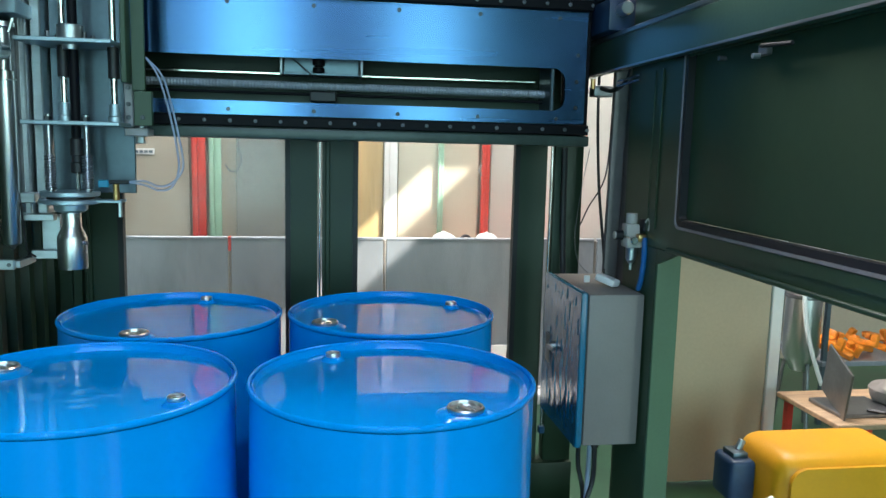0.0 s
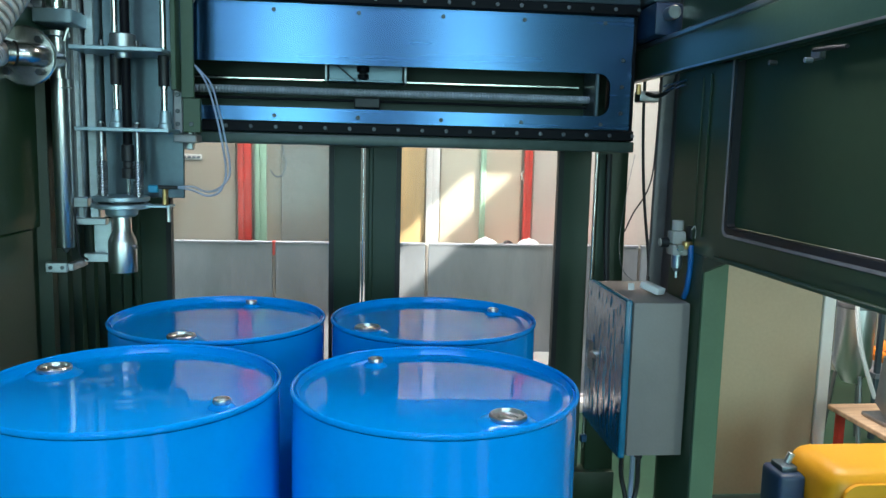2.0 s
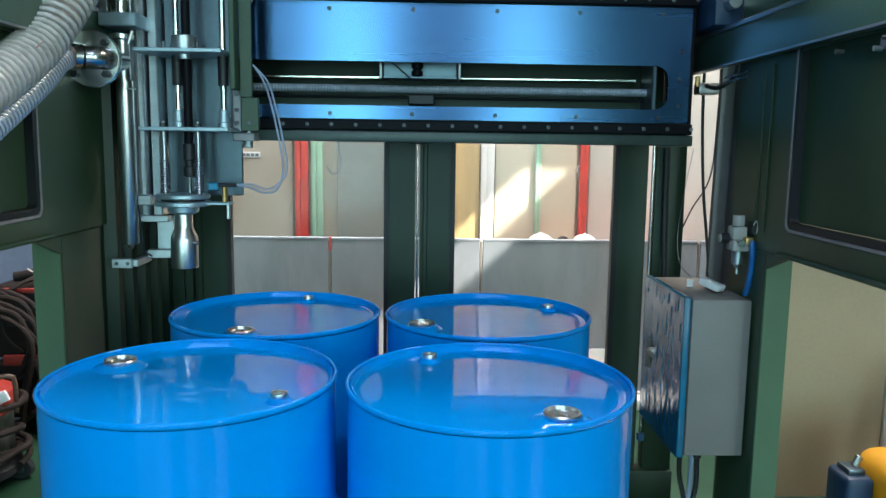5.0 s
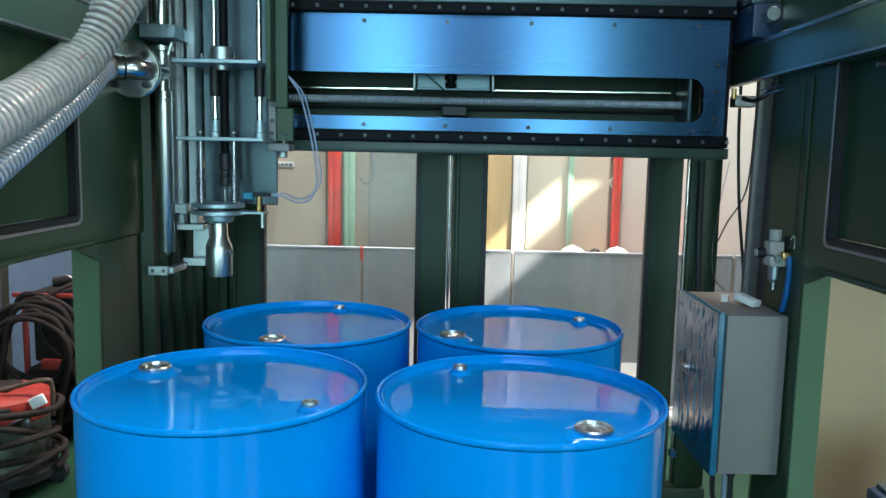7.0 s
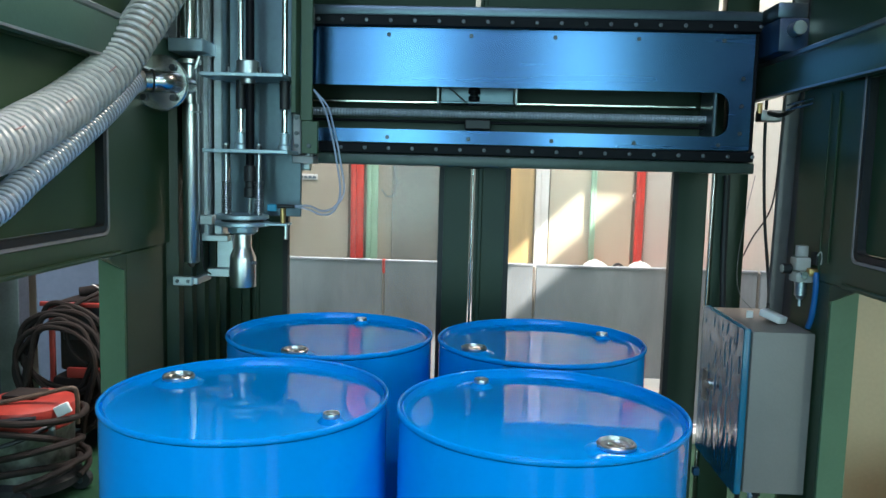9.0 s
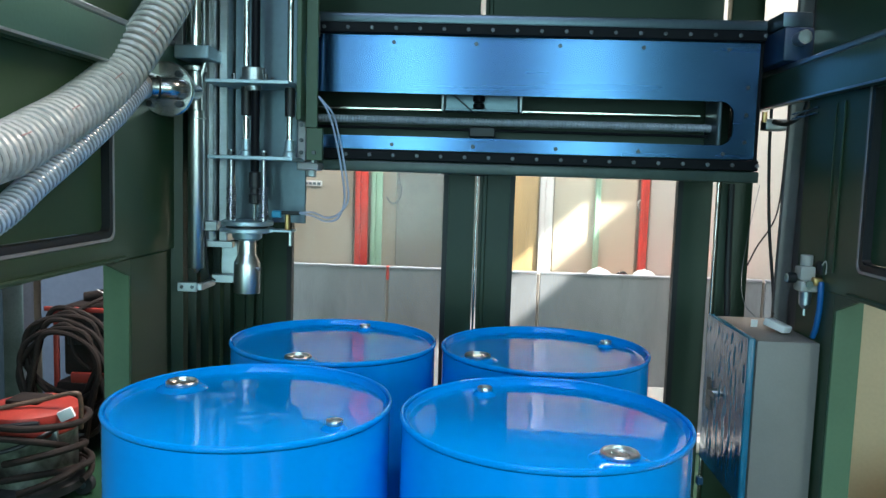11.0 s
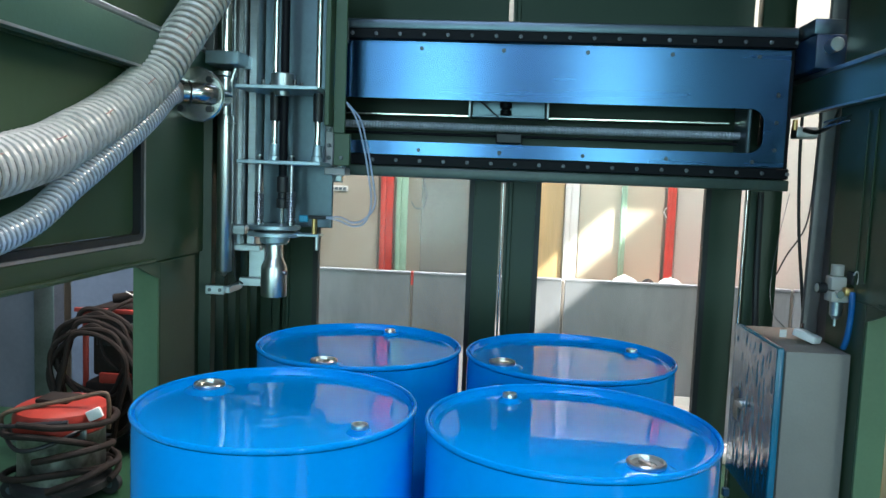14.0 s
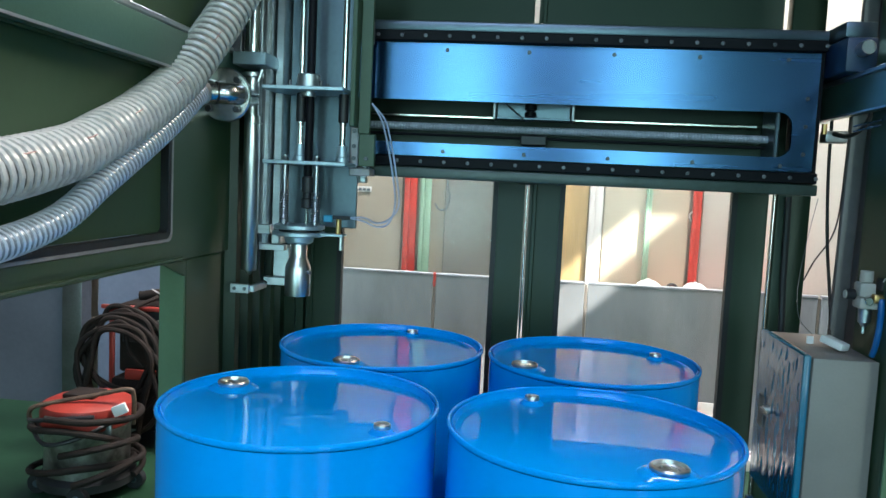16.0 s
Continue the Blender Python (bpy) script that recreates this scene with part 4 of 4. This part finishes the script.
BIG = [(-0.84, 2.33, 2.3), (-0.872, 2.28, 2.19), (-0.911, 2.2, 2.06), (-0.942, 2.1, 1.935), (-0.966, 2.0, 1.83), (-0.976, 1.8, 1.723), (-0.97, 1.65, 1.668), (-0.964, 1.5, 1.62), (-0.95, 1.2, 1.57), (-0.94, 0.8, 1.54), (-0.95, 0.4, 1.5)]
hb, pb = ribbed_hose("spiral_hose", BIG, 0.055, 0.024, 0.0058, HOSE_BIG, HOSE_RIB, "thick grey spiral suction hose with faint red print")
for i in range(70, len(pb) - 12, 37):
    off = Vector((0.8, -0.35, 0.48)) * 0.0612
    part("print_bar", tube([p + off for p in pb[i:i + 7]], 0.0016, 6), RED_MARK, hb, "faded red print bar")
SMALL = [V + Vector((-0.04, -0.073, -0.002)), V + Vector((-0.03, -0.15, -0.03)), (-0.968, 2.0, 1.737), (-0.966, 1.87, 1.672), (-0.965, 1.74, 1.61), (-0.962, 1.62, 1.557), (-0.96, 1.45, 1.48), (-0.95, 1.2, 1.44), (-0.95, 0.8, 1.42)]
hs, _ = ribbed_hose("wire_wound_hose", SMALL, 0.0295, 0.017, 0.0034, HOSE_STEEL, HOSE_WIRE, "clear ribbed hose with wire winding on the valve")
part("hose_clamp", tube([V + Vector((-0.036, -0.07, -0.001)), V + Vector((-0.041, -0.086, -0.004))], 0.036, 24), STEEL, hs, "steel hose clamp")

# ---- control cabinet on the right wall ----
cb = thing("control_cabinet", (0.9, 2.44, 0.66), "light grey steel cabinet with a blue film-covered door", "cabinet")
part("body", box(0.815, 0.994, 2.235, 2.64, 0.662, 1.15, 0.004, 2), GREY_BOX, cb)
door = part("door", box(0.79, 0.811, 2.2345, 2.64, 0.655, 1.157, 0.005, 2), BLUE_DOOR, cb, "blue door under wrinkled film")
part("gasket", box(0.8115, 0.8145, 2.24, 2.63, 0.665, 1.147), BLACK, cb)
part("lock", rod((0.789, 2.5, 0.92), (0.772, 2.5, 0.92), 0.014, 14), STEEL, door)
part("handle", box(0.765, 0.772, 2.44, 2.51, 0.912, 0.928, 0.002, 1), DARK_STEEL, door)
fm = bmesh.new()
nu, nv = 60, 90
rows = []
for i in range(nu + 1):
    rows.append([])
    for k in range(nv + 1):
        u, v = i / nu, k / nv
        fold = noise.noise(Vector((u * 9 + 1.5 * v, v * 2.6, 3.1))) + 0.55 * noise.noise(Vector((u * 22, v * 5 + u * 3, 8.4))) + 0.2 * noise.noise(Vector((u * 50, v * 16, 1.7)))
        edge = min(1.0, 12 * min(u, 1 - u, v, 1 - v))
        rows[-1].append(fm.verts.new((0.7885 - 0.0045 * edge * abs(fold), 2.2365 + 0.4015 * u, 0.657 + 0.498 * v)))
for i in range(nu):
    for k in range(nv):
        fm.faces.new((rows[i][k], rows[i + 1][k], rows[i + 1][k + 1], rows[i][k + 1]))
part("film", fm, BLUE_FILM, door, "wrinkled glossy blue protective film")
part("grey_patch", box(0.7835, 0.787, 2.535, 2.585, 0.85, 0.95), GREY_BOX, door, "small flat grey patch on the door")
for z in (0.7, 1.1):
    part("wall_bracket", box(0.9945, 0.9985, 2.3, 2.44, z, z + 0.03), PLATE_GREY, cb)
for y in (2.3, 2.36, 2.45):
    part("cable_gland", rod((0.88, y, 0.661), (0.88, y, 0.63), 0.013, 8), BLACK, cb)
cc = thing("cable_bundle", (0.9, 2.4, 0.0), "dark cables dropping from the cabinet to the floor", "cable")
for i, (x, y) in enumerate(((0.88, 2.3), (0.885, 2.36), (0.88, 2.45))):
    part("cable", tube(smooth_path([(x, y, 0.632), (x + 0.01, y + 0.03, 0.5), (x - 0.03 + 0.03 * i, y + 0.02, 0.35), (x + 0.02, y + 0.12, 0.01)], 8), 0.008, 6), (BLACK, WIRE, BLACK)[i], cc)
tg = thing("sensor_box", (0.91, 2.4, 1.15), "small white plastic junction box lying on the cabinet", "junction box")
tb = box(-0.036, 0.036, -0.022, 0.022, 0, 0.022, 0.004)
bmesh.ops.transform(tb, matrix=pose(0.918, 2.37, 1.163, -4, 14, -52), verts=tb.verts)
part("case", tb, WHITE, tg)
part("lead", tube(smooth_path([(0.875, 2.43, 1.185), (0.86, 2.5, 1.22), (0.88, 2.6, 1.3), (0.93, 2.7, 1.45), (0.99, 2.8, 1.6)], 8), 0.0011, 6), PLATE_GREY, tg, "thin white lead")
part("flap", box(0.862, 0.882, 2.43, 2.433, 1.155, 1.178), WHITE, tg)

# ---- air service unit above the cabinet ----
fr = thing("air_regulator", (1.0, 2.45, 1.26), "white and black air filter regulator on the wall", "regulator")
part("regulator_body", box(0.97, 1.025, 2.42, 2.48, 1.33, 1.38, 0.008), PALE_GREY, fr)
part("knob", rod((1.0, 2.45, 1.381), (1.0, 2.45, 1.42), 0.022, 16), PALE_GREY, fr, "grey adjusting knob")
part("filter_head", box(0.965, 1.03, 2.4, 2.47, 1.29, 1.328, 0.008), PALE_GREY, fr)
part("bowl", lathe([(0, 1.225), (0.01, 1.225), (0.014, 1.235), (0.02, 1.24), (0.022, 1.29)], (1.0, 2.44, 0), seg=20), ALU, fr)
part("gauge", rod((0.965, 2.45, 1.335), (0.935, 2.45, 1.335), 0.019, 18), BLACK, fr, "black pressure gauge")
part("elbow_fitting", box(1.005, 1.04, 2.385, 2.418, 1.315, 1.345, 0.006), BRASS, fr, "brown brass elbow fitting")
part("gauge_rim", rod((0.936, 2.45, 1.335), (0.931, 2.45, 1.335), 0.015, 18), PALE_GREY, fr)
part("drain", rod((1.0, 2.44, 1.2), (1.0, 2.44, 1.226), 0.006, 8), ALU, fr)
part("valve", box(1.027, 1.043, 2.39, 2.44, 1.355, 1.4, 0.004), BLACK, fr)
part("fitting", rod((0.99, 2.41, 1.32), (0.99, 2.385, 1.32), 0.014, 12), CHROME, fr)
part("loop", tube(smooth_path([(1.03, 2.39, 1.39), (1.035, 2.38, 1.405), (1.04, 2.375, 1.39), (1.035, 2.37, 1.36)], 6), 0.0025, 6), PALE_GREY, fr)
part("air_hose", tube(smooth_path([(1.03, 2.39, 1.33), (1.028, 2.38, 1.29), (1.03, 2.385, 1.24), (1.028, 2.388, 1.2), (1.026, 2.395, 1.16), (1.024, 2.41, 1.128)], 8), 0.0105, 10), BLUE_HOSE, fr, "blue air hose")

fr.scale = (0.82, 0.82, 0.82)
fr.location = (0.968, 2.31, 1.268)

# ---- hanging cables at the open corner ----
hc = thing("hanging_cable", (1.1, 2.9, 1.8), "black cables hanging at the open rear corner", "cable")
for pts, r in (([(1.03, 2.85, 1.9), (1.045, 2.88, 1.7), (1.07, 2.9, 1.45), (1.095, 2.88, 1.2), (1.05, 2.75, 1.12)], 0.006),
               ([(1.12, 2.85, 1.86), (1.13, 2.88, 1.6), (1.125, 2.88, 1.35), (1.11, 2.84, 1.1)], 0.011),
               ([(1.09, 2.85, 1.9), (1.105, 2.89, 1.75), (1.095, 2.9, 1.5), (1.03, 2.9, 1.37), (1.0, 2.9, 1.3)], 0.003),
               ([(0.94, 2.95, 1.6), (0.945, 2.95, 1.3), (0.95, 2.93, 1.0), (0.94, 2.93, 0.7)], 0.012)):
    part("cable", tube(smooth_path(pts, 8), r, 8), BLACK, hc)
vb = thing("valve_cluster", (1.03, 2.8, 1.82), "small dark valve fittings with brass ends", "valve")
part("block", box(0.975, 1.05, 2.74, 2.8, 1.79, 1.83, 0.006), DARK_STEEL, vb)
part("fitting", rod((0.965, 2.73, 1.815), (0.965, 2.73, 1.85), 0.009, 8), BRASS, vb, "brass fitting")
part("loop", tube(smooth_path([(1.0, 2.74, 1.82), (1.03, 2.7, 1.81), (1.06, 2.65, 1.84), (1.07, 2.62, 1.9)], 6), 0.008, 8), BLACK, vb)
for z in (1.83, 1.845):
    part("pipe", rod((0.97, 2.5, z - 0.02), (0.99, 2.36, z - 0.01), 0.0035, 6), CHROME, vb)
# latch fittings on the right panel
lt = thing("panel_latch", (1.03, 1.75, 1.82), "small metal latch with a dark handle on the panel", "latch")
part("pin", rod((1.035, 1.9, 1.822), (1.015, 1.9, 1.822), 0.006, 10), DARK_STEEL, lt)
part("plate", box(1.03, 1.044, 1.71, 1.75, 1.81, 1.835, 0.003, 1), DARK_STEEL, lt)
part("handle", rod((1.02, 1.72, 1.83), (1.02, 1.6, 1.822), 0.005, 10), BLACK, lt, "black handle")
part("knob", rod((1.03, 1.74, 1.81), (1.012, 1.74, 1.81), 0.006, 10), ALU, lt)

lt.location = (0.975, 1.66, 1.825)

# ---- seen through the right opening ----
bd = setting("sliding_panel", box(1.45, 2.1, 3.3, 3.34, 0.02, 1.5, 0.004, 1), PANEL_BEIGE, "beige sheet panel standing outside the cabin", "panel")
part("edge_frame", box(2.102, 2.16, 3.29, 3.35, 0.02, 1.5, 0.004, 1), WHITE, bd)
col = thing("dust_collector", (2.75, 4.0, 0), "silver cylinder tank on a stand", "tank")
part("tank", lathe([(0, 0.35), (0.05, 0.35), (0.1, 0.45), (0.1, 0.95), (0.095, 0.965), (0, 0.97)], (2.75, 4.0, 0), seg=28), STEEL, col)
part("band", lathe([(0.102, 0.78), (0.104, 0.785), (0.104, 0.8), (0.102, 0.805)], (2.75, 4.0, 0), seg=28), DARK_STEEL, col)
for a in (30, 150, 270):
    part("leg", rod((2.75 + 0.08 * math.cos(radians(a)), 4 + 0.08 * math.sin(radians(a)), 0.4), (2.75 + 0.12 * math.cos(radians(a)), 4 + 0.12 * math.sin(radians(a)), 0), 0.012, 8), DARK_STEEL, col)
part("white_hose", tube(smooth_path([(2.66, 3.88, 0.9), (2.67, 3.86, 0.7), (2.72, 3.85, 0.5), (2.8, 3.85, 0.3)], 8), 0.012, 8), WHITE, col)
sh = thing("storage_shelf", (3.2, 4.2, 0), "green-grey steel shelf with loose orange parts", "shelf")
for z in (0.36, 1.0):
    part("board", box(2.9, 3.9, 4.0, 4.5, z, z + 0.03, 0.003, 1), GREY_SHEET, sh)
for x in (2.91, 3.87):
    for y in (4.01, 4.47):
        part("upright", box(x, x + 0.025, y, y + 0.025, 0, 1.3), PLATE_GREY, sh)
rng = random.Random(4)
for i in range(16):
    x, y, z = 2.98 + rng.random() * 0.5, 4.06 + rng.random() * 0.25, 0.42 + rng.random() * 0.07
    o = thing("orange_clamp", (x, y, z), "orange plastic clamp in a loose heap", "clamp", "orange clamps on the shelf")
    tb = box(-0.09, 0.09, -0.018, 0.018, -0.018, 0.018, 0.006)
    box(-0.09, -0.05, -0.018, 0.018, 0.01, 0.06, 0.006, bm=tb)
    rm = pose(x, y, z, rng.uniform(-25, 25), rng.uniform(-25, 25), rng.uniform(0, 360))
    bmesh.ops.transform(tb, matrix=rm, verts=tb.verts)
    part("arm", tb, ORANGE, o)
ws = thing("work_stool", (2.3, 2.98, 0), "small plywood table on red steel legs", "table")
part("tabletop", box(2.1, 2.6, 2.75, 3.2, 0.47, 0.495, 0.004, 1), WOOD, ws)
for x in (2.13, 2.55):
    for y in (2.78, 3.15):
        part("leg", box(x, x + 0.03, y, y + 0.03, 0, 0.47), RED, ws, "red painted leg")
lp = thing("laptop", (2.25, 2.95, 0.495), "open dark laptop on the small table", "laptop")
part("keyboard_base", box(2.16, 2.44, 2.82, 3.05, 0.496, 0.514, 0.004, 1), DARK_STEEL, lp)
tb = box(-0.14, 0.14, 0, 0.01, 0, 0.23, 0.003, 1)
bmesh.ops.transform(tb, matrix=pose(2.2, 2.93, 0.515, 0, -14, 74), verts=tb.verts)
part("screen_lid", tb, DARK_STEEL, lp, "dark lid")
bag = thing("cloth_bundle", (2.5, 2.95, 0.495), "crumpled pale cloth and cables on the table", "cloth")
cl = bmesh.new()
bmesh.ops.create_icosphere(cl, subdivisions=3, radius=0.09)
for v in cl.verts:
    v.co *= 1 + 0.35 * noise.noise(v.co * 14)
    v.co = Vector((2.5, 2.95, 0.555)) + Vector((v.co.x, v.co.y, max(-0.058, v.co.z * 0.7)))
part("cloth", cl, GREY_BOX, bag)
part("cable", tube(smooth_path([(2.3, 2.85, 0.52), (2.36, 2.78, 0.53), (2.46, 2.8, 0.56), (2.55, 2.85, 0.52)], 6), 0.008, 6), BLACK, bag)

# ---- seen through the left opening ----
setting("rear_partition", box(-4.6, -3.03, 4.7, 4.75, 0, 2.6), BLUE_GREY_DARK, "dark blue-grey painted partition wall", "wall")
setting("rear_partition_inner", box(-2.87, -1.3, 4.86, 4.9, 0, 2.6), BLUE_GREY, "pale blue-grey painted partition wall", "wall")
pp = setting("partition_post", box(-3.02, -2.88, 4.68, 4.8, 0, 2.6, 0.008), DARK_STEEL, "dark steel post in the partition", "post")

vx, vy = -2.09, 3.45
vc = thing("wet_dry_vacuum", (vx, vy, 0), "dirty red and steel industrial vacuum cleaner wrapped in its hose", "vacuum cleaner")
part("tank", lathe([(0.15, 0.1), (0.19, 0.11), (0.195, 0.13), (0.195, 0.33), (0.2, 0.34), (0.2, 0.35)], (vx, vy, 0), seg=36), VAC_TANK, vc, "grimy steel tank")
part("chassis", lathe([(0, 0.05), (0.2, 0.05), (0.225, 0.065), (0.225, 0.1), (0.2, 0.12), (0.15, 0.12)], (vx, vy, 0), seg=32), BLACK, vc)
for a in (20, 110, 200, 290):
    x, y = vx + 0.22 * math.cos(radians(a)), vy + 0.22 * math.sin(radians(a))
    wq = part("wheel", rod((x, y - 0.02, 0.05), (x, y + 0.02, 0.05), 0.05, 18), BLACK, vc, "black castor wheel")
    part("hub", rod((x, y - 0.024, 0.05), (x, y + 0.024, 0.05), 0.018, 10), PLATE_GREY, wq)
hd = lathe([(0.205, 0.352), (0.212, 0.36), (0.212, 0.42), (0.203, 0.45), (0.17, 0.466), (0.08, 0.475), (0, 0.478)], (vx, vy, 0), seg=32)
part("motor_head", hd, RED_PLASTIC, vc, "dusty red plastic motor head")
part("switch_panel", box(vx - 0.1, vx + 0.06, vy - 0.06, vy + 0.08, 0.47, 0.495, 0.01), DARK_RUST, vc)
for s in (-1, 1):
    part("latch", box(vx + s * 0.17 - 0.02, vx + s * 0.17 + 0.02, vy - 0.13, vy - 0.11, 0.3, 0.38, 0.004), DARK_STEEL, vc)
part("handle", tube(smooth_path([(vx - 0.2, vy - 0.14, 0.34), (vx - 0.19, vy - 0.16, 0.44), (vx - 0.08, vy - 0.13, 0.475), (vx + 0.08, vy - 0.08, 0.505), (vx + 0.22, vy - 0.04, 0.535), (vx + 0.25, vy - 0.03, 0.5), (vx + 0.245, vy - 0.02, 0.36)], 8), 0.011, 10), RUSTY, vc, "bent rusty tube handle")
loop = []
for i in range(75):
    a = i * 0.33
    r = 0.235 + 0.02 * math.sin(i * 0.7)
    loop.append((vx + r * math.cos(a), vy + r * math.sin(a), 0.1 + 0.0042 * i + 0.02 * math.sin(i * 0.5)))
part("hose", tube(smooth_path(loop[:22], 3) + smooth_path([Vector(loop[22]), Vector((vx + 0.2, vy - 0.16, 0.33)), Vector((vx + 0.05, vy - 0.26, 0.38)), Vector((vx - 0.12, vy - 0.23, 0.37)), Vector((vx - 0.24, vy - 0.05, 0.34)), Vector((vx - 0.15, vy + 0.2, 0.36)), Vector((vx + 0.15, vy + 0.2, 0.38)), Vector((vx + 0.25, vy - 0.05, 0.4)), Vector((vx + 0.12, vy - 0.23, 0.42)), Vector((vx - 0.06, vy - 0.25, 0.43))], 6), 0.016, 10), DARK_RUST, vc, "dusty black suction hose")
for k in range(2):
    turn = [(vx + 0.06 + (0.18 + 0.012 * k) * math.cos(q), vy - 0.05 + (0.2 + 0.01 * k) * math.sin(q), 0.12 + 0.12 * k + 0.06 * math.cos(q + 0.6 * k)) for q in np.linspace(-1.5 - 0.3 * k, 1.2, 12)]
    part("hose_turn", tube(smooth_path(turn, 3), 0.0165, 8), DARK_RUST, vc)
part("power_cable", tube(smooth_path([(vx + 0.2, vy - 0.1, 0.4), (vx + 0.1, vy - 0.24, 0.35), (vx - 0.05, vy - 0.27, 0.32), (vx - 0.2, vy - 0.15, 0.38), (vx - 0.1, vy - 0.25, 0.42), (vx + 0.15, vy - 0.2, 0.44)], 8), 0.01, 8), BLACK, vc)
tb = box(-0.035, 0.035, -0.01, 0.01, -0.025, 0.025, 0.005)
bmesh.ops.transform(tb, matrix=pose(vx + 0.22, vy - 0.1, 0.452, 0, -25, 10), verts=tb.verts)
part("plug", tb, WHITE, vc, "white plug")

wx, wy = -2.1, 4.25
wd = thing("welding_machine", (wx, wy, 0), "grimy red and black welding machine with coiled hoses", "welder")
part("case", box(wx - 0.2, wx + 0.22, wy - 0.15, wy + 0.25, 0.42, 0.82, 0.02), DARK_RUST, wd)
part("control_panel", box(wx - 0.17, wx + 0.19, wy - 0.165, wy - 0.151, 0.6, 0.79, 0.004), BLACK, wd)
for i, x in enumerate((wx - 0.05, wx + 0.06)):
    part("gauge", rod((x, wy - 0.166, 0.71), (x, wy - 0.19, 0.71), 0.026 + 0.006 * i, 18), PALE_GREY, wd, "round grey gauge")
    part("gauge_cap", rod((x, wy - 0.191, 0.71), (x, wy - 0.196, 0.71), 0.018 + 0.005 * i, 14), DARK_STEEL, wd)
for i in range(5):
    part("bar", box(wx - 0.14 + i * 0.055, wx - 0.1 + i * 0.055, wy - 0.168, wy - 0.1655, 0.635, 0.645), GREY_BOX, wd, "pale printed bar")
part("top_rail", box(wx - 0.28, wx + 0.2, wy - 0.2, wy - 0.175, 0.79, 0.815, 0.005), RED_PLASTIC, wd, "red handle rail")
for x in (wx - 0.22, wx + 0.19):
    part("frame_bar", box(x - 0.015, x + 0.015, wy - 0.19, wy - 0.172, 0.3, 0.79, 0.004), RED_PLASTIC, wd)
part("trolley", box(wx - 0.22, wx + 0.24, wy - 0.2, wy + 0.35, 0.1, 0.4, 0.02), DARK_RUST, wd)
part("lower_cover", box(wx - 0.12, wx + 0.22, wy - 0.23, wy - 0.205, 0.4, 0.46, 0.01), RED_PLASTIC, wd)
part("side_flap", box(wx + 0.24, wx + 0.27, wy - 0.25, wy + 0.1, 0.1, 0.42, 0.01), RED_PLASTIC, wd, "red side cover")
for s in (-1, 1):
    part("wheel", rod((wx + s * 0.25 - 0.02, wy + 0.25, 0.09), (wx + s * 0.25 + 0.02, wy + 0.25, 0.09), 0.09, 20), BLACK, wd)
    part("castor", rod((wx + s * 0.2 - 0.015, wy - 0.15, 0.05), (wx + s * 0.2 + 0.015, wy - 0.15, 0.05), 0.05, 16), BLACK, wd)
for k in range(7):
    pts = []
    for i in range(22):
        a = 2 * math.pi * i / 21 + k
        rr = 0.2 + 0.02 * (k % 3)
        pts.append((wx - 0.12 + rr * math.cos(a) + 0.035 * math.sin(3 * a + 2 * k), wy - 0.24 - 0.012 * k, 0.58 - 0.035 * k + (0.24 + 0.015 * k) * math.sin(a)))
    part("coiled_cable", tube(smooth_path(pts, 3), 0.015, 8), DARK_RUST, wd)
part("torch_lead", tube(smooth_path([(wx - 0.02, wy - 0.1, 0.84), (wx + 0.02, wy - 0.15, 0.86), (wx - 0.08, wy - 0.26, 0.78), (wx - 0.06, wy - 0.3, 0.6), (wx + 0.03, wy - 0.3, 0.5)], 8), 0.012, 8), DARK_RUST, wd)
part("top_roll", tube(smooth_path([(wx - 0.15, wy, 0.84), (wx, wy + 0.02, 0.86), (wx + 0.2, wy, 0.84)], 6), 0.03, 12), DARK_RUST, wd)
part("rod_stub", rod((wx + 0.06, wy - 0.1, 0.86), (wx - 0.01, wy - 0.14, 0.91), 0.005, 6), DARK_STEEL, wd)
